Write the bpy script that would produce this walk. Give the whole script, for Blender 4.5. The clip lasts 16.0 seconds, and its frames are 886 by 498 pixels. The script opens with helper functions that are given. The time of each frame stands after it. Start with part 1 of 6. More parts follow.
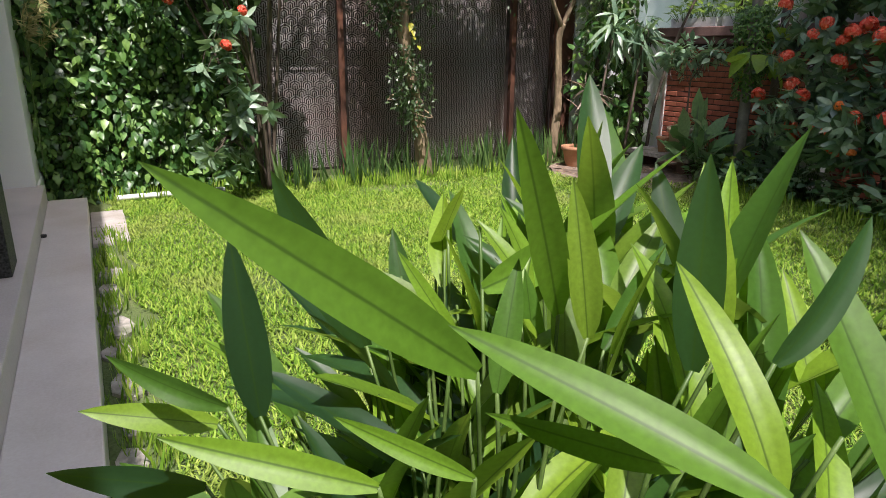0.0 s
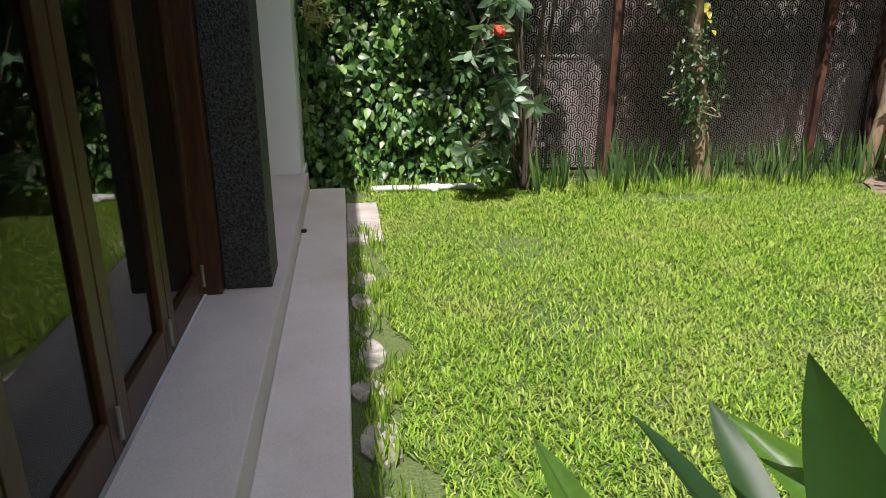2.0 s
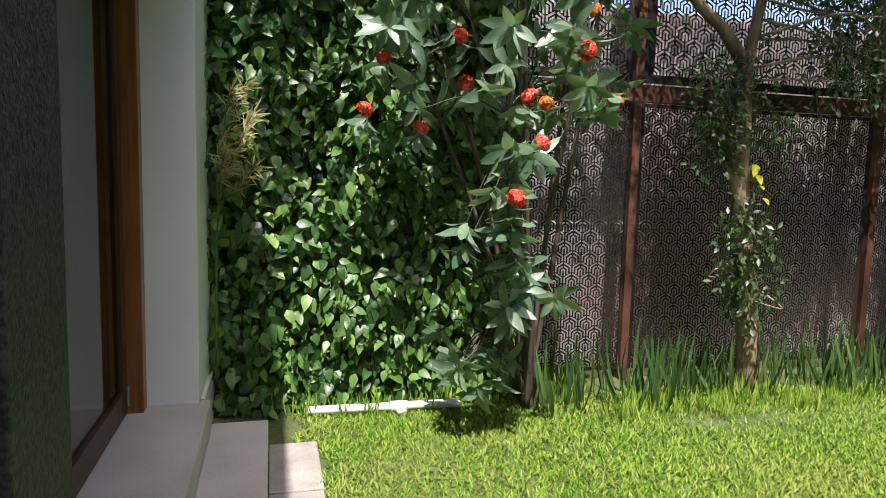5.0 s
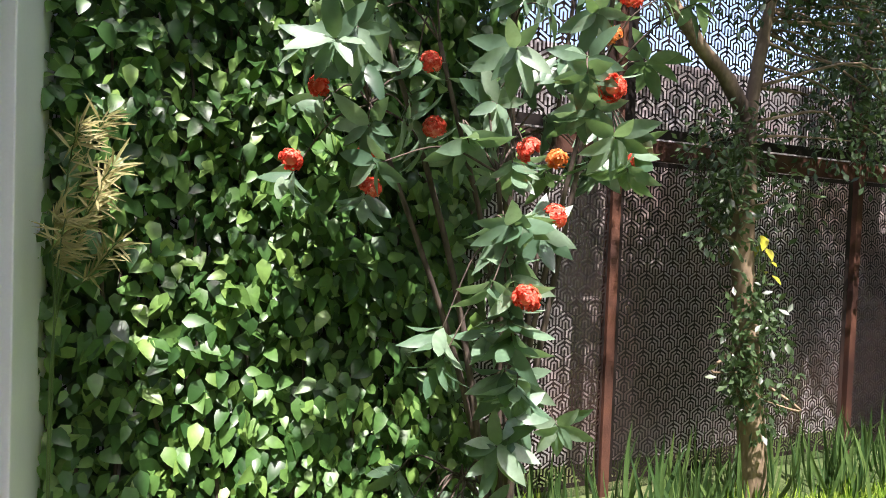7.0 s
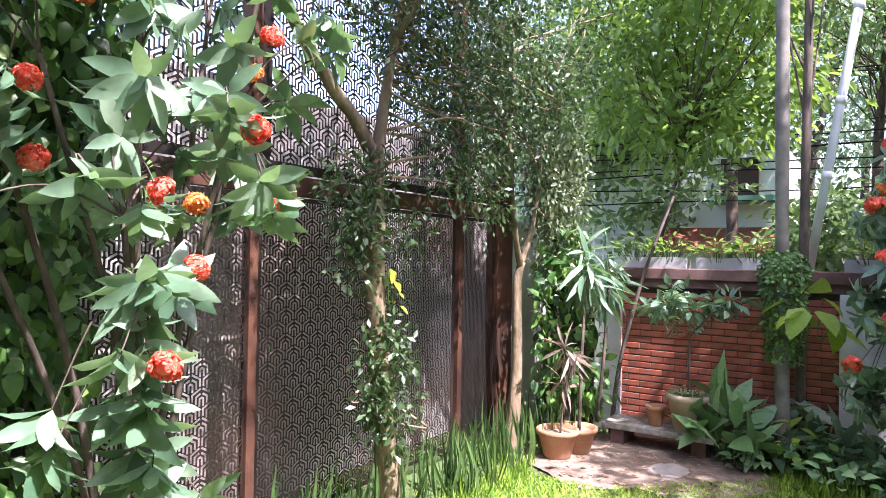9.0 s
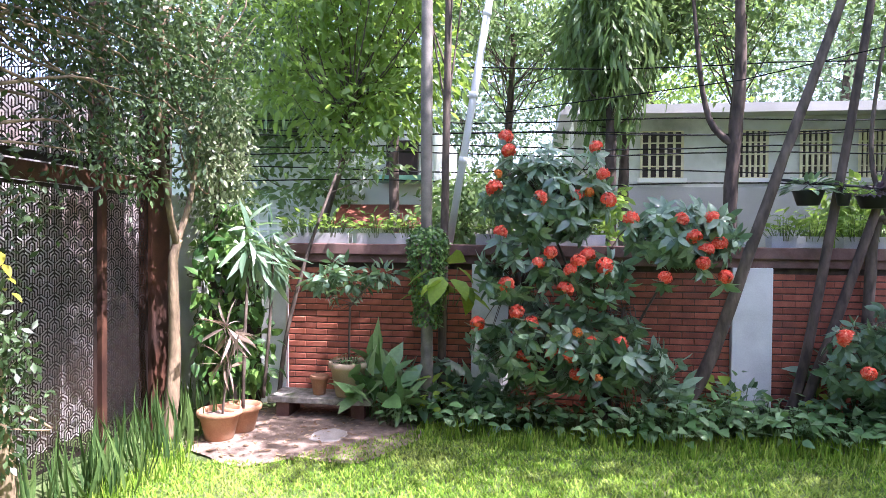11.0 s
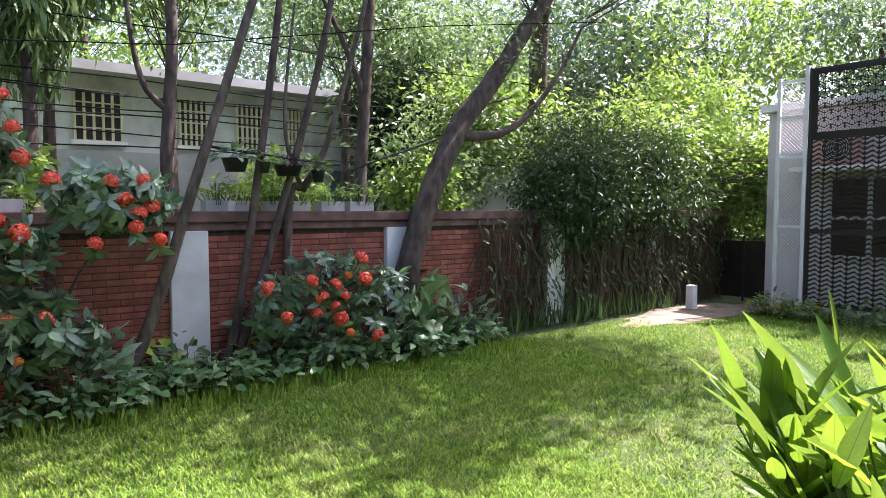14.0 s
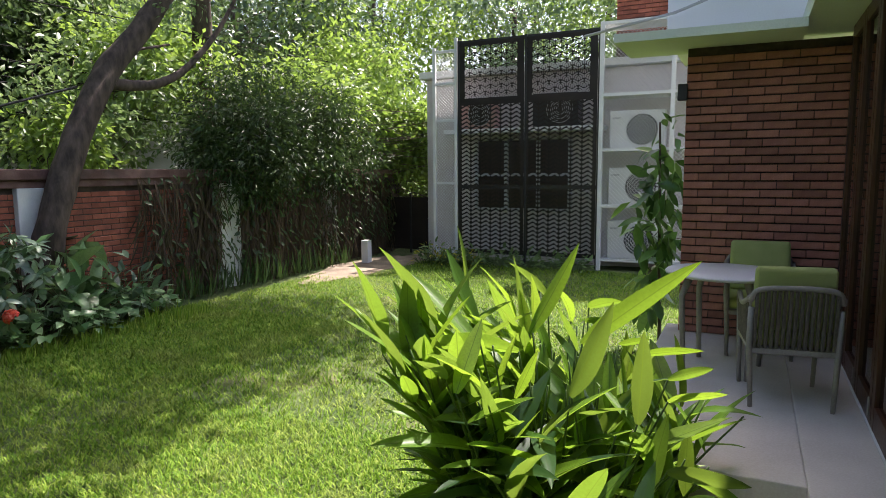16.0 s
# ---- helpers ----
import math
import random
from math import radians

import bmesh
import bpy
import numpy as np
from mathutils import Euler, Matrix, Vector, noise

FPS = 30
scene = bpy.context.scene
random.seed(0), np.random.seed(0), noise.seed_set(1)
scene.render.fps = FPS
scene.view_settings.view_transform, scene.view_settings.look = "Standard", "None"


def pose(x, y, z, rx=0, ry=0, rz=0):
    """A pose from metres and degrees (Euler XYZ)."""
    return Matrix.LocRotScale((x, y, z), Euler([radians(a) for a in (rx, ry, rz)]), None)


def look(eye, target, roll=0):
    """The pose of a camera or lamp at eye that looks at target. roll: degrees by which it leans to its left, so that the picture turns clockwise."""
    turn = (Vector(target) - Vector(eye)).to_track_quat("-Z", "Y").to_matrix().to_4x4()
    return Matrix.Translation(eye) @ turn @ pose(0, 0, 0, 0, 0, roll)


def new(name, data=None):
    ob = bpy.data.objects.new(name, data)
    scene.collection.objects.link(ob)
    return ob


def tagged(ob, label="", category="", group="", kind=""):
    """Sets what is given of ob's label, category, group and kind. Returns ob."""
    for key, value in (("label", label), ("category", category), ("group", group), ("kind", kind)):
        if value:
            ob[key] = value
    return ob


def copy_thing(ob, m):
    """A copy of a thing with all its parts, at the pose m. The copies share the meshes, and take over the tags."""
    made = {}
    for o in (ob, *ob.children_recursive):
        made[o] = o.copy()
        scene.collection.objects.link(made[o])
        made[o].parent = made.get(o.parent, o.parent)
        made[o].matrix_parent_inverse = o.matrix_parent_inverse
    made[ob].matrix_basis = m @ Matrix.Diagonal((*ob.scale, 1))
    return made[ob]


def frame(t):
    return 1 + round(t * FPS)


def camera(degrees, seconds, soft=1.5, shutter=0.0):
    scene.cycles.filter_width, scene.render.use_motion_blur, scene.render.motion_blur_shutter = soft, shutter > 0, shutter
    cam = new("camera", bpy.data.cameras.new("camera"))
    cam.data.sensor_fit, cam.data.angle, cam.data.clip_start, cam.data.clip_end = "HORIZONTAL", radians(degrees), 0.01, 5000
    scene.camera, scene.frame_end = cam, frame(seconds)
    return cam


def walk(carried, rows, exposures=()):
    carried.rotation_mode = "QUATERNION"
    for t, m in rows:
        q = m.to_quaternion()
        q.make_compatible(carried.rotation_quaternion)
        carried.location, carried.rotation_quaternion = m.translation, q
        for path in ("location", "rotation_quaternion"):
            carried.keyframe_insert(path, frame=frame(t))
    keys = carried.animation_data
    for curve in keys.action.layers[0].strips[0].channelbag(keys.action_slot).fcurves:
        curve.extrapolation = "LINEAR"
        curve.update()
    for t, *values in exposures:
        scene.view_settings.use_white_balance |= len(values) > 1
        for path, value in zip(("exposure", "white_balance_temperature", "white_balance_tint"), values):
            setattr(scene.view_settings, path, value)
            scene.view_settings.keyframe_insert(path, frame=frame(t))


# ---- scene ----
cam = camera(68.3, 16.0, soft=0.85)
METRES, EYE, TILT, LEAN, TURN = 5.39, 1.507, 0.0, 0.0, -28.3
ROWS = [
    (0.0, 0.0, 0.0, 0.0, 0.1, -16.97, -0.33),
    (0.5, -0.001, 0.0255, 0.001, 7.34, -18.34, -0.5),
    (1.0, -0.0309, 0.0645, 0.0048, 11.93, -19.81, -0.47),
    (1.5, -0.0659, 0.0993, 0.0063, 13.16, -19.28, 0.28),
    (2.0, -0.0908, 0.1405, 0.0047, 19.87, -18.42, -0.09),
    (2.5, -0.1121, 0.1912, 0.0063, 24.34, -17.26, -0.4),
    (3.0, -0.1593, 0.2448, -0.0115, 20.58, -12.77, 0.39),
    (3.5, -0.1872, 0.3077, 0.0002, 17.6, -8.74, 0.44),
    (6.0, -0.3321, 0.5845, 0.0292, 9.37, -5.31, -1.83),
    (6.5, -0.3595, 0.6384, 0.039, 4.81, -4.9, -0.35),
    (7.0, -0.3758, 0.6813, 0.0482, 4.55, -1.77, -2.1),
    (7.5, -0.3903, 0.7144, 0.058, -0.63, 2.16, 0.11),
    (8.0, -0.3932, 0.7181, 0.0701, -8.41, 2.37, -1.29),
    (8.5, -0.3911, 0.716, 0.0696, -18.73, 1.86, -1.94),
    (9.0, -0.3855, 0.7102, 0.0693, -27.41, 0.77, -1.01),
    (11.5, -0.3487, 0.6736, 0.0729, -60.42, -1.46, 0.25),
    (12.0, -0.3499, 0.6696, 0.0728, -67.23, -2.1, 1.2),
    (12.5, -0.3518, 0.6651, 0.0685, -75.91, -2.37, 0.74),
    (13.0, -0.3507, 0.6601, 0.067, -84.19, -2.86, 0.62),
    (13.5, -0.3481, 0.6519, 0.0607, -91.54, -3.09, 0.62),
    (14.0, -0.35, 0.6447, 0.0615, -99.51, -3.53, -0.0),
    (14.5, -0.3517, 0.6387, 0.0598, -107.38, -4.38, -0.02),
    (15.0, -0.3522, 0.6333, 0.0575, -113.9, -5.12, 0.14),
    (15.5, -0.358, 0.625, 0.0523, -120.43, -6.09, 0.28),
    (16.0, -0.3569, 0.613, 0.0461, -126.49, -6.78, 0.39),
]
EXPOSURES = [(0.0, 0.88, 6450, 19), (1.0, 1.05, 6450, 19), (2.0, 0.8, 6450, 19), (3.5, 0.58, 6400, 19), (5.8, 1.15, 6450, 22), (7.0, 1.5, 6400, 24), (9.0, 2.2, 6000, 30), (11.5, 2.36, 5850, 32), (13.0, 2.25, 5950, 32), (14.5, 1.65, 6350, 26), (16.0, 1.36, 6650, 21)]
walk(cam, [(t, pose(0, 0, EYE, TILT, LEAN, TURN) @ pose(METRES * x, METRES * y, METRES * z, 90 + pitch, roll, yaw)) for t, x, y, z, yaw, pitch, roll in ROWS], EXPOSURES)

# ---- world, sun ----
SUN_WAY = Vector((-0.12, -0.47, 0.87)).normalized()
world = bpy.data.worlds.new("sky")
scene.world = world
world.use_nodes = True
wn = world.node_tree.nodes
sky = wn.new("ShaderNodeTexSky")
sky.sky_type = "NISHITA"
sky.sun_disc = False
sky.sun_elevation = math.asin(SUN_WAY.z)
sky.sun_rotation = math.atan2(SUN_WAY.x, SUN_WAY.y)
sky.air_density, sky.dust_density = 1.2, 3.0
wn["Background"].inputs["Strength"].default_value = 0.13
world.node_tree.links.new(sky.outputs[0], wn["Background"].inputs["Color"])
sun_data = bpy.data.lights.new("sun", "SUN")
sun_data.energy, sun_data.angle, sun_data.color = 4.6, radians(0.55), (1.0, 0.96, 0.9)
sun = new("sun", sun_data)
sun.matrix_world = look(SUN_WAY * 30, (0, 0, 0))

RNG = np.random.default_rng(7)


# ---- materials ----
def nodes_of(name):
    m = bpy.data.materials.new(name)
    m.use_nodes = True
    nt = m.node_tree
    return m, nt, nt.nodes["Principled BSDF"]


def surf(name, c1, c2, scale=8.0, rough=0.6, bump=0.2, metal=0.0, fine=90.0, stain=None, stretch=(1, 1, 1), per_piece=0.0, spec=0.4):
    """A plain surface: two colours mixed by coarse noise, fine grain, bump, an optional stain colour."""
    m, nt, b = nodes_of(name)
    ln = nt.links.new
    tc = nt.nodes.new("ShaderNodeTexCoord")
    mp = nt.nodes.new("ShaderNodeMapping")
    mp.inputs["Scale"].default_value = stretch
    ln(tc.outputs["Object"], mp.inputs[0])
    n1 = nt.nodes.new("ShaderNodeTexNoise")
    n1.inputs["Scale"].default_value, n1.inputs["Detail"].default_value = scale, 6
    n2 = nt.nodes.new("ShaderNodeTexNoise")
    n2.inputs["Scale"].default_value, n2.inputs["Detail"].default_value = fine, 3
    ln(mp.outputs[0], n1.inputs["Vector"])
    ln(mp.outputs[0], n2.inputs["Vector"])
    ramp = nt.nodes.new("ShaderNodeValToRGB")
    ramp.color_ramp.elements[0].position, ramp.color_ramp.elements[1].position = 0.35, 0.66
    ramp.color_ramp.elements[0].color, ramp.color_ramp.elements[1].color = (*c1, 1), (*c2, 1)
    ln(n1.outputs[0], ramp.inputs[0])
    col = ramp.outputs[0]
    if per_piece:
        oi = nt.nodes.new("ShaderNodeObjectInfo")
        hs = nt.nodes.new("ShaderNodeHueSaturation")
        mr = nt.nodes.new("ShaderNodeMapRange")
        mr.inputs[3].default_value, mr.inputs[4].default_value = 1 - per_piece, 1 + per_piece
        gi = nt.nodes.new("ShaderNodeNewGeometry")
        ad = nt.nodes.new("ShaderNodeMath")
        ad.operation = "ADD"
        fr = nt.nodes.new("ShaderNodeMath")
        fr.operation = "FRACT"
        ln(oi.outputs["Random"], ad.inputs[0])
        ln(gi.outputs["Random Per Island"], ad.inputs[1])
        ln(ad.outputs[0], fr.inputs[0])
        ln(fr.outputs[0], mr.inputs[0])
        ln(mr.outputs[0], hs.inputs["Value"])
        ln(col, hs.inputs["Color"])
        col = hs.outputs[0]
    if stain:
        n3 = nt.nodes.new("ShaderNodeTexNoise")
        n3.inputs["Scale"].default_value, n3.inputs["Detail"].default_value = scale * 0.35, 8
        ln(mp.outputs[0], n3.inputs["Vector"])
        r3 = nt.nodes.new("ShaderNodeValToRGB")
        r3.color_ramp.elements[0].position, r3.color_ramp.elements[1].position = 0.52, 0.7
        ln(n3.outputs[0], r3.inputs[0])
        mx = nt.nodes.new("ShaderNodeMixRGB")
        mx.inputs[2].default_value = (*stain, 1)
        ln(r3.outputs[0], mx.inputs[0])
        ln(col, mx.inputs[1])
        col = mx.outputs[0]
    mg = nt.nodes.new("ShaderNodeMixRGB")
    mg.blend_type = "OVERLAY"
    mg.inputs[0].default_value = 0.25
    ln(col, mg.inputs[1])
    ln(n2.outputs[0], mg.inputs[2])
    ln(mg.outputs[0], b.inputs["Base Color"])
    rr = nt.nodes.new("ShaderNodeMapRange")
    rr.inputs[3].default_value, rr.inputs[4].default_value = max(0.05, rough - 0.12), min(1, rough + 0.12)
    ln(n1.outputs[0], rr.inputs[0])
    ln(rr.outputs[0], b.inputs["Roughness"])
    b.inputs["Metallic"].default_value = metal
    b.inputs["Specular IOR Level"].default_value = spec
    if bump:
        bp = nt.nodes.new("ShaderNodeBump")
        bp.inputs["Strength"].default_value, bp.inputs["Distance"].default_value = bump, 0.006
        ln(n2.outputs[0], bp.inputs["Height"])
        ln(bp.outputs[0], b.inputs["Normal"])
    return m


def leafy(name, colours, trans=0.35, rough=0.42, spec=0.5, tint=(0.4, 0.68, 0.14), patch=0.0, rib=False, glow=0.2):
    """Foliage: colour by leaf, glossy face, light coming through."""
    m, nt, b = nodes_of(name)
    ln = nt.links.new
    gi = nt.nodes.new("ShaderNodeNewGeometry")
    ramp = nt.nodes.new("ShaderNodeValToRGB")
    els = ramp.color_ramp.elements
    while len(els) < len(colours):
        els.new(0.5)
    for i, c in enumerate(colours):
        els[i].position = i / (len(colours) - 1)
        els[i].color = (*c, 1)
    oi = nt.nodes.new("ShaderNodeObjectInfo")
    ad = nt.nodes.new("ShaderNodeMath")
    fr = nt.nodes.new("ShaderNodeMath")
    fr.operation = "FRACT"
    ln(oi.outputs["Random"], ad.inputs[0])
    ln(gi.outputs["Random Per Island"], ad.inputs[1])
    ln(ad.outputs[0], fr.inputs[0])
    ln(fr.outputs[0], ramp.inputs[0])
    col = ramp.outputs[0]
    tc = nt.nodes.new("ShaderNodeTexCoord")
    n1 = nt.nodes.new("ShaderNodeTexNoise")
    n1.inputs["Scale"].default_value = 35
    ln(tc.outputs["Object"], n1.inputs["Vector"])
    mx = nt.nodes.new("ShaderNodeMixRGB")
    mx.blend_type = "OVERLAY"
    mx.inputs[0].default_value = 0.35
    ln(col, mx.inputs[1])
    ln(n1.outputs[0], mx.inputs[2])
    col = mx.outputs[0]
    if patch:
        n2 = nt.nodes.new("ShaderNodeTexNoise")
        n2.inputs["Scale"].default_value, n2.inputs["Detail"].default_value = 1.3, 8
        ln(tc.outputs["Object"], n2.inputs["Vector"])
        r2 = nt.nodes.new("ShaderNodeValToRGB")
        r2.color_ramp.elements[0].position, r2.color_ramp.elements[1].position = 0.5, 0.72
        ln(n2.outputs[0], r2.inputs[0])
        mp = nt.nodes.new("ShaderNodeMath")
        mp.operation = "MULTIPLY"
        mp.inputs[1].default_value = patch
        ln(r2.outputs[0], mp.inputs[0])
        m2 = nt.nodes.new("ShaderNodeMixRGB")
        m2.inputs[2].default_value = (0.38, 0.36, 0.13, 1)
        ln(mp.outputs[0], m2.inputs[0])
        ln(col, m2.inputs[1])
        col = m2.outputs[0]
    if rib:
        sx = nt.nodes.new("ShaderNodeSeparateXYZ")
        ln(tc.outputs["Object"], sx.inputs[0])
        ab = nt.nodes.new("ShaderNodeMath")
        ab.operation = "ABSOLUTE"
        ln(sx.outputs[0], ab.inputs[0])
        cr = nt.nodes.new("ShaderNodeMapRange")
        cr.inputs[1].default_value, cr.inputs[2].default_value, cr.inputs[3].default_value, cr.inputs[4].default_value = 0.002, 0.007, 0.75, 0.0
        ln(ab.outputs[0], cr.inputs[0])
        m3 = nt.nodes.new("ShaderNodeMixRGB")
        m3.inputs[2].default_value = (0.03, 0.07, 0.01, 1)
        ln(cr.outputs[0], m3.inputs[0])
        ln(col, m3.inputs[1])
        col = m3.outputs[0]
    ln(col, b.inputs["Base Color"])
    b.inputs["Roughness"].default_value = rough
    b.inputs["Specular IOR Level"].default_value = spec
    tr = nt.nodes.new("ShaderNodeBsdfTranslucent")
    tm = nt.nodes.new("ShaderNodeMixRGB")
    tm.inputs[0].default_value = glow
    tm.inputs[2].default_value = (*tint, 1)
    ln(col, tm.inputs[1])
    ln(tm.outputs[0], tr.inputs[0])
    ms = nt.nodes.new("ShaderNodeMixShader")
    ms.inputs[0].default_value = trans
    ln(b.outputs[0], ms.inputs[1])
    ln(tr.outputs[0], ms.inputs[2])
    ln(ms.outputs[0], nt.nodes["Material Output"].inputs[0])
    return m


M_PORCH = surf("porch_cement", (0.6, 0.54, 0.49), (0.7, 0.63, 0.57), 2.5, 0.5, 0.12, stain=(0.5, 0.44, 0.4))
M_STEP = surf("step_tile", (0.65, 0.6, 0.56), (0.73, 0.68, 0.64), 3.0, 0.45, 0.08, stain=(0.58, 0.51, 0.45))
M_EDGE = surf("mossy_stone", (0.2, 0.19, 0.16), (0.4, 0.37, 0.33), 14, 0.9, 0.8, stain=(0.1, 0.12, 0.06))
M_STONE = surf("pale_stone", (0.3, 0.272, 0.245), (0.42, 0.385, 0.355), 6, 0.8, 0.5, stain=(0.3, 0.27, 0.22))
M_WHITE = surf("white_paint", (0.82, 0.82, 0.83), (0.88, 0.88, 0.88), 1.5, 0.6, 0.08)
M_WORN = surf("worn_white_plaster", (0.62, 0.62, 0.6), (0.75, 0.75, 0.73), 3, 0.8, 0.25, stain=(0.33, 0.33, 0.3))
# Dark plaster colour stands in for the shade inside the room.
M_INNER = surf("inner_plaster_room_shade", (0.08, 0.07, 0.06), (0.12, 0.105, 0.09), 1.5, 0.8, 0.1)
# White ceiling plaster; green bounce light from the garden is put into its colour.
M_CEIL = surf("white_plaster_green_bounce", (0.66, 0.7, 0.58), (0.72, 0.76, 0.64), 1.2, 0.75, 0.06)
M_WOOD = surf("dark_teak", (0.045, 0.017, 0.008), (0.1, 0.036, 0.014), 5, 0.4, 0.12, stretch=(9, 9, 0.7), spec=0.5)
M_WOODRED = surf("red_teak", (0.2, 0.07, 0.022), (0.3, 0.11, 0.035), 5, 0.35, 0.12, stretch=(9, 9, 0.7))
M_DARKWOOD = surf("black_brown_wood", (0.02, 0.012, 0.01), (0.04, 0.02, 0.015), 5, 0.4, 0.1, stretch=(6, 6, 0.7))
M_GRANITE = surf("speckled_granite", (0.01, 0.01, 0.011), (0.08, 0.08, 0.084), 75, 0.6, 1.0, fine=130)
M_BRICK = surf("red_brick", (0.26, 0.075, 0.045), (0.36, 0.115, 0.07), 9, 0.75, 0.4, stain=(0.2, 0.07, 0.05), per_piece=0.28)
M_HBRICK = surf("dark_red_brick", (0.33, 0.125, 0.088), (0.43, 0.18, 0.125), 9, 0.7, 0.4, stain=(0.38, 0.23, 0.17), per_piece=0.3)
M_MORTAR = surf("dark_mortar", (0.05, 0.035, 0.03), (0.085, 0.06, 0.05), 14, 0.9, 0.4)
M_COPING = surf("weathered_coping", (0.12, 0.06, 0.05), (0.22, 0.13, 0.11), 5, 0.85, 0.4, stain=(0.07, 0.06, 0.05))
M_RUST = surf("rusted_steel", (0.04, 0.017, 0.011), (0.14, 0.058, 0.034), 3, 0.7, 0.3, metal=0.25, stain=(0.05, 0.03, 0.025))
M_SHEET = surf("brown_steel_sheet", (0.01, 0.007, 0.006), (0.02, 0.012, 0.009), 1.3, 0.6, 0.2, metal=0.2, stain=(0.06, 0.027, 0.018))
M_BLACKSHEET = surf("black_steel_sheet", (0.018, 0.014, 0.013), (0.035, 0.026, 0.022), 2, 0.5, 0.1, metal=0.3)
M_NEIGHBOUR = surf("pale_neighbour_wall", (0.4, 0.375, 0.365), (0.55, 0.52, 0.51), 1.2, 0.8, 0.1, stain=(0.34, 0.23, 0.2))
M_GREY = surf("grey_render", (0.42, 0.42, 0.43), (0.54, 0.54, 0.55), 1, 0.85, 0.15, stain=(0.33, 0.33, 0.34))
M_BARK = surf("grey_brown_bark", (0.06, 0.045, 0.035), (0.15, 0.115, 0.09), 14, 0.9, 0.9, fine=45, stretch=(1, 1, 0.35))
M_DARKBARK = surf("dark_bark", (0.045, 0.032, 0.026), (0.13, 0.094, 0.076), 12, 0.9, 0.9, fine=40, stretch=(1, 1, 0.35))
M_PALEBARK = surf("pale_lichen_bark", (0.16, 0.115, 0.07), (0.32, 0.24, 0.15), 10, 0.9, 0.9, fine=40, stretch=(1, 1, 0.35), stain=(0.07, 0.05, 0.035))
M_STEM = surf("green_stem", (0.05, 0.1, 0.02), (0.1, 0.16, 0.04), 10, 0.5, 0.1)
M_TERRA = surf("terracotta", (0.36, 0.17, 0.09), (0.47, 0.26, 0.15), 6, 0.85, 0.35, stain=(0.3, 0.2, 0.14))
M_SOIL = surf("soil", (0.15, 0.11, 0.085), (0.27, 0.205, 0.16), 12, 0.95, 1.0, fine=60)
M_METAL = surf("white_metal", (0.68, 0.68, 0.68), (0.76, 0.76, 0.76), 3, 0.4, 0.05)
M_PVC = surf("white_pvc", (0.66, 0.66, 0.66), (0.76, 0.76, 0.76), 5, 0.35, 0.05)
M_BLACK = surf("black_plastic", (0.015, 0.015, 0.016), (0.03, 0.03, 0.03), 6, 0.5, 0.1)
M_CABLE = surf("matt_black_rubber", (0.012, 0.012, 0.012), (0.025, 0.025, 0.025), 6, 0.95, 0.0, spec=0.05)
M_CORD = surf("grey_brown_cord", (0.12, 0.1, 0.08), (0.18, 0.15, 0.12), 30, 0.8, 0.5)
M_TAUPE = surf("taupe_metal", (0.3, 0.27, 0.23), (0.36, 0.32, 0.28), 4, 0.5, 0.05)
M_CUSHION = surf("olive_cushion_fabric", (0.36, 0.4, 0.13), (0.43, 0.47, 0.17), 6, 0.9, 0.5, fine=400)
M_TABLE = surf("white_tabletop", (0.66, 0.62, 0.62), (0.72, 0.69, 0.69), 3, 0.35, 0.04)
M_FLOWER = leafy("orange_red_petals", [(0.8, 0.075, 0.04), (0.9, 0.15, 0.085), (0.95, 0.34, 0.22)], 0.3, 0.5, 0.3, (0.9, 0.2, 0.05))
M_ORANGE = leafy("faded_orange_petals", [(0.75, 0.2, 0.04), (0.85, 0.36, 0.1)], 0.3, 0.5, 0.3, (0.9, 0.4, 0.08))
L_HEDGE = leafy("hedge_leaf", [(0.02, 0.068, 0.016), (0.048, 0.13, 0.03), (0.1, 0.22, 0.05), (0.21, 0.35, 0.08)], 0.24, 0.4, 0.6, glow=0.3)
# Whitish sheen of glossy leaves is put into the palest of these colours.
L_IXORA = leafy("ixora_leaf", [(0.055, 0.12, 0.065), (0.125, 0.215, 0.13), (0.28, 0.39, 0.26)], 0.24, 0.36, 0.9, glow=0.4)
L_GINGER = leafy("ginger_leaf", [(0.014, 0.045, 0.02), (0.025, 0.075, 0.022), (0.06, 0.15, 0.022), (0.13, 0.26, 0.025), (0.23, 0.37, 0.03), (0.02, 0.06, 0.022)], 0.5, 0.42, 0.45, (0.55, 0.8, 0.06), rib=True, glow=0.3)
L_GINGER_NEW = leafy("young_ginger_leaf", [(0.085, 0.19, 0.018), (0.12, 0.25, 0.02), (0.165, 0.3, 0.022)], 0.42, 0.44, 0.35, (0.5, 0.75, 0.05), rib=True, glow=0.35)
L_LIME = leafy("lime_leaf", [(0.2, 0.33, 0.04), (0.34, 0.45, 0.06), (0.12, 0.22, 0.03)], 0.4, 0.4, 0.4, (0.6, 0.8, 0.08))
L_TREE = leafy("tree_leaf", [(0.06, 0.11, 0.04), (0.1, 0.175, 0.055), (0.17, 0.25, 0.08)], 0.36, 0.4, 0.6, (0.45, 0.65, 0.22), glow=0.4)
# Lighter copy of the tree leaf, with sunlight put into its colour.
L_BRIGHT = leafy("sun_tinted_tree_leaf", [(0.07, 0.14, 0.03), (0.13, 0.22, 0.045), (0.21, 0.31, 0.07)], 0.42, 0.4, 0.55, (0.55, 0.8, 0.12), glow=0.5)
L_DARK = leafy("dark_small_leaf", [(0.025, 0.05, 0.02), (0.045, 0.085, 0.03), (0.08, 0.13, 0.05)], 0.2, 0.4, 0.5)
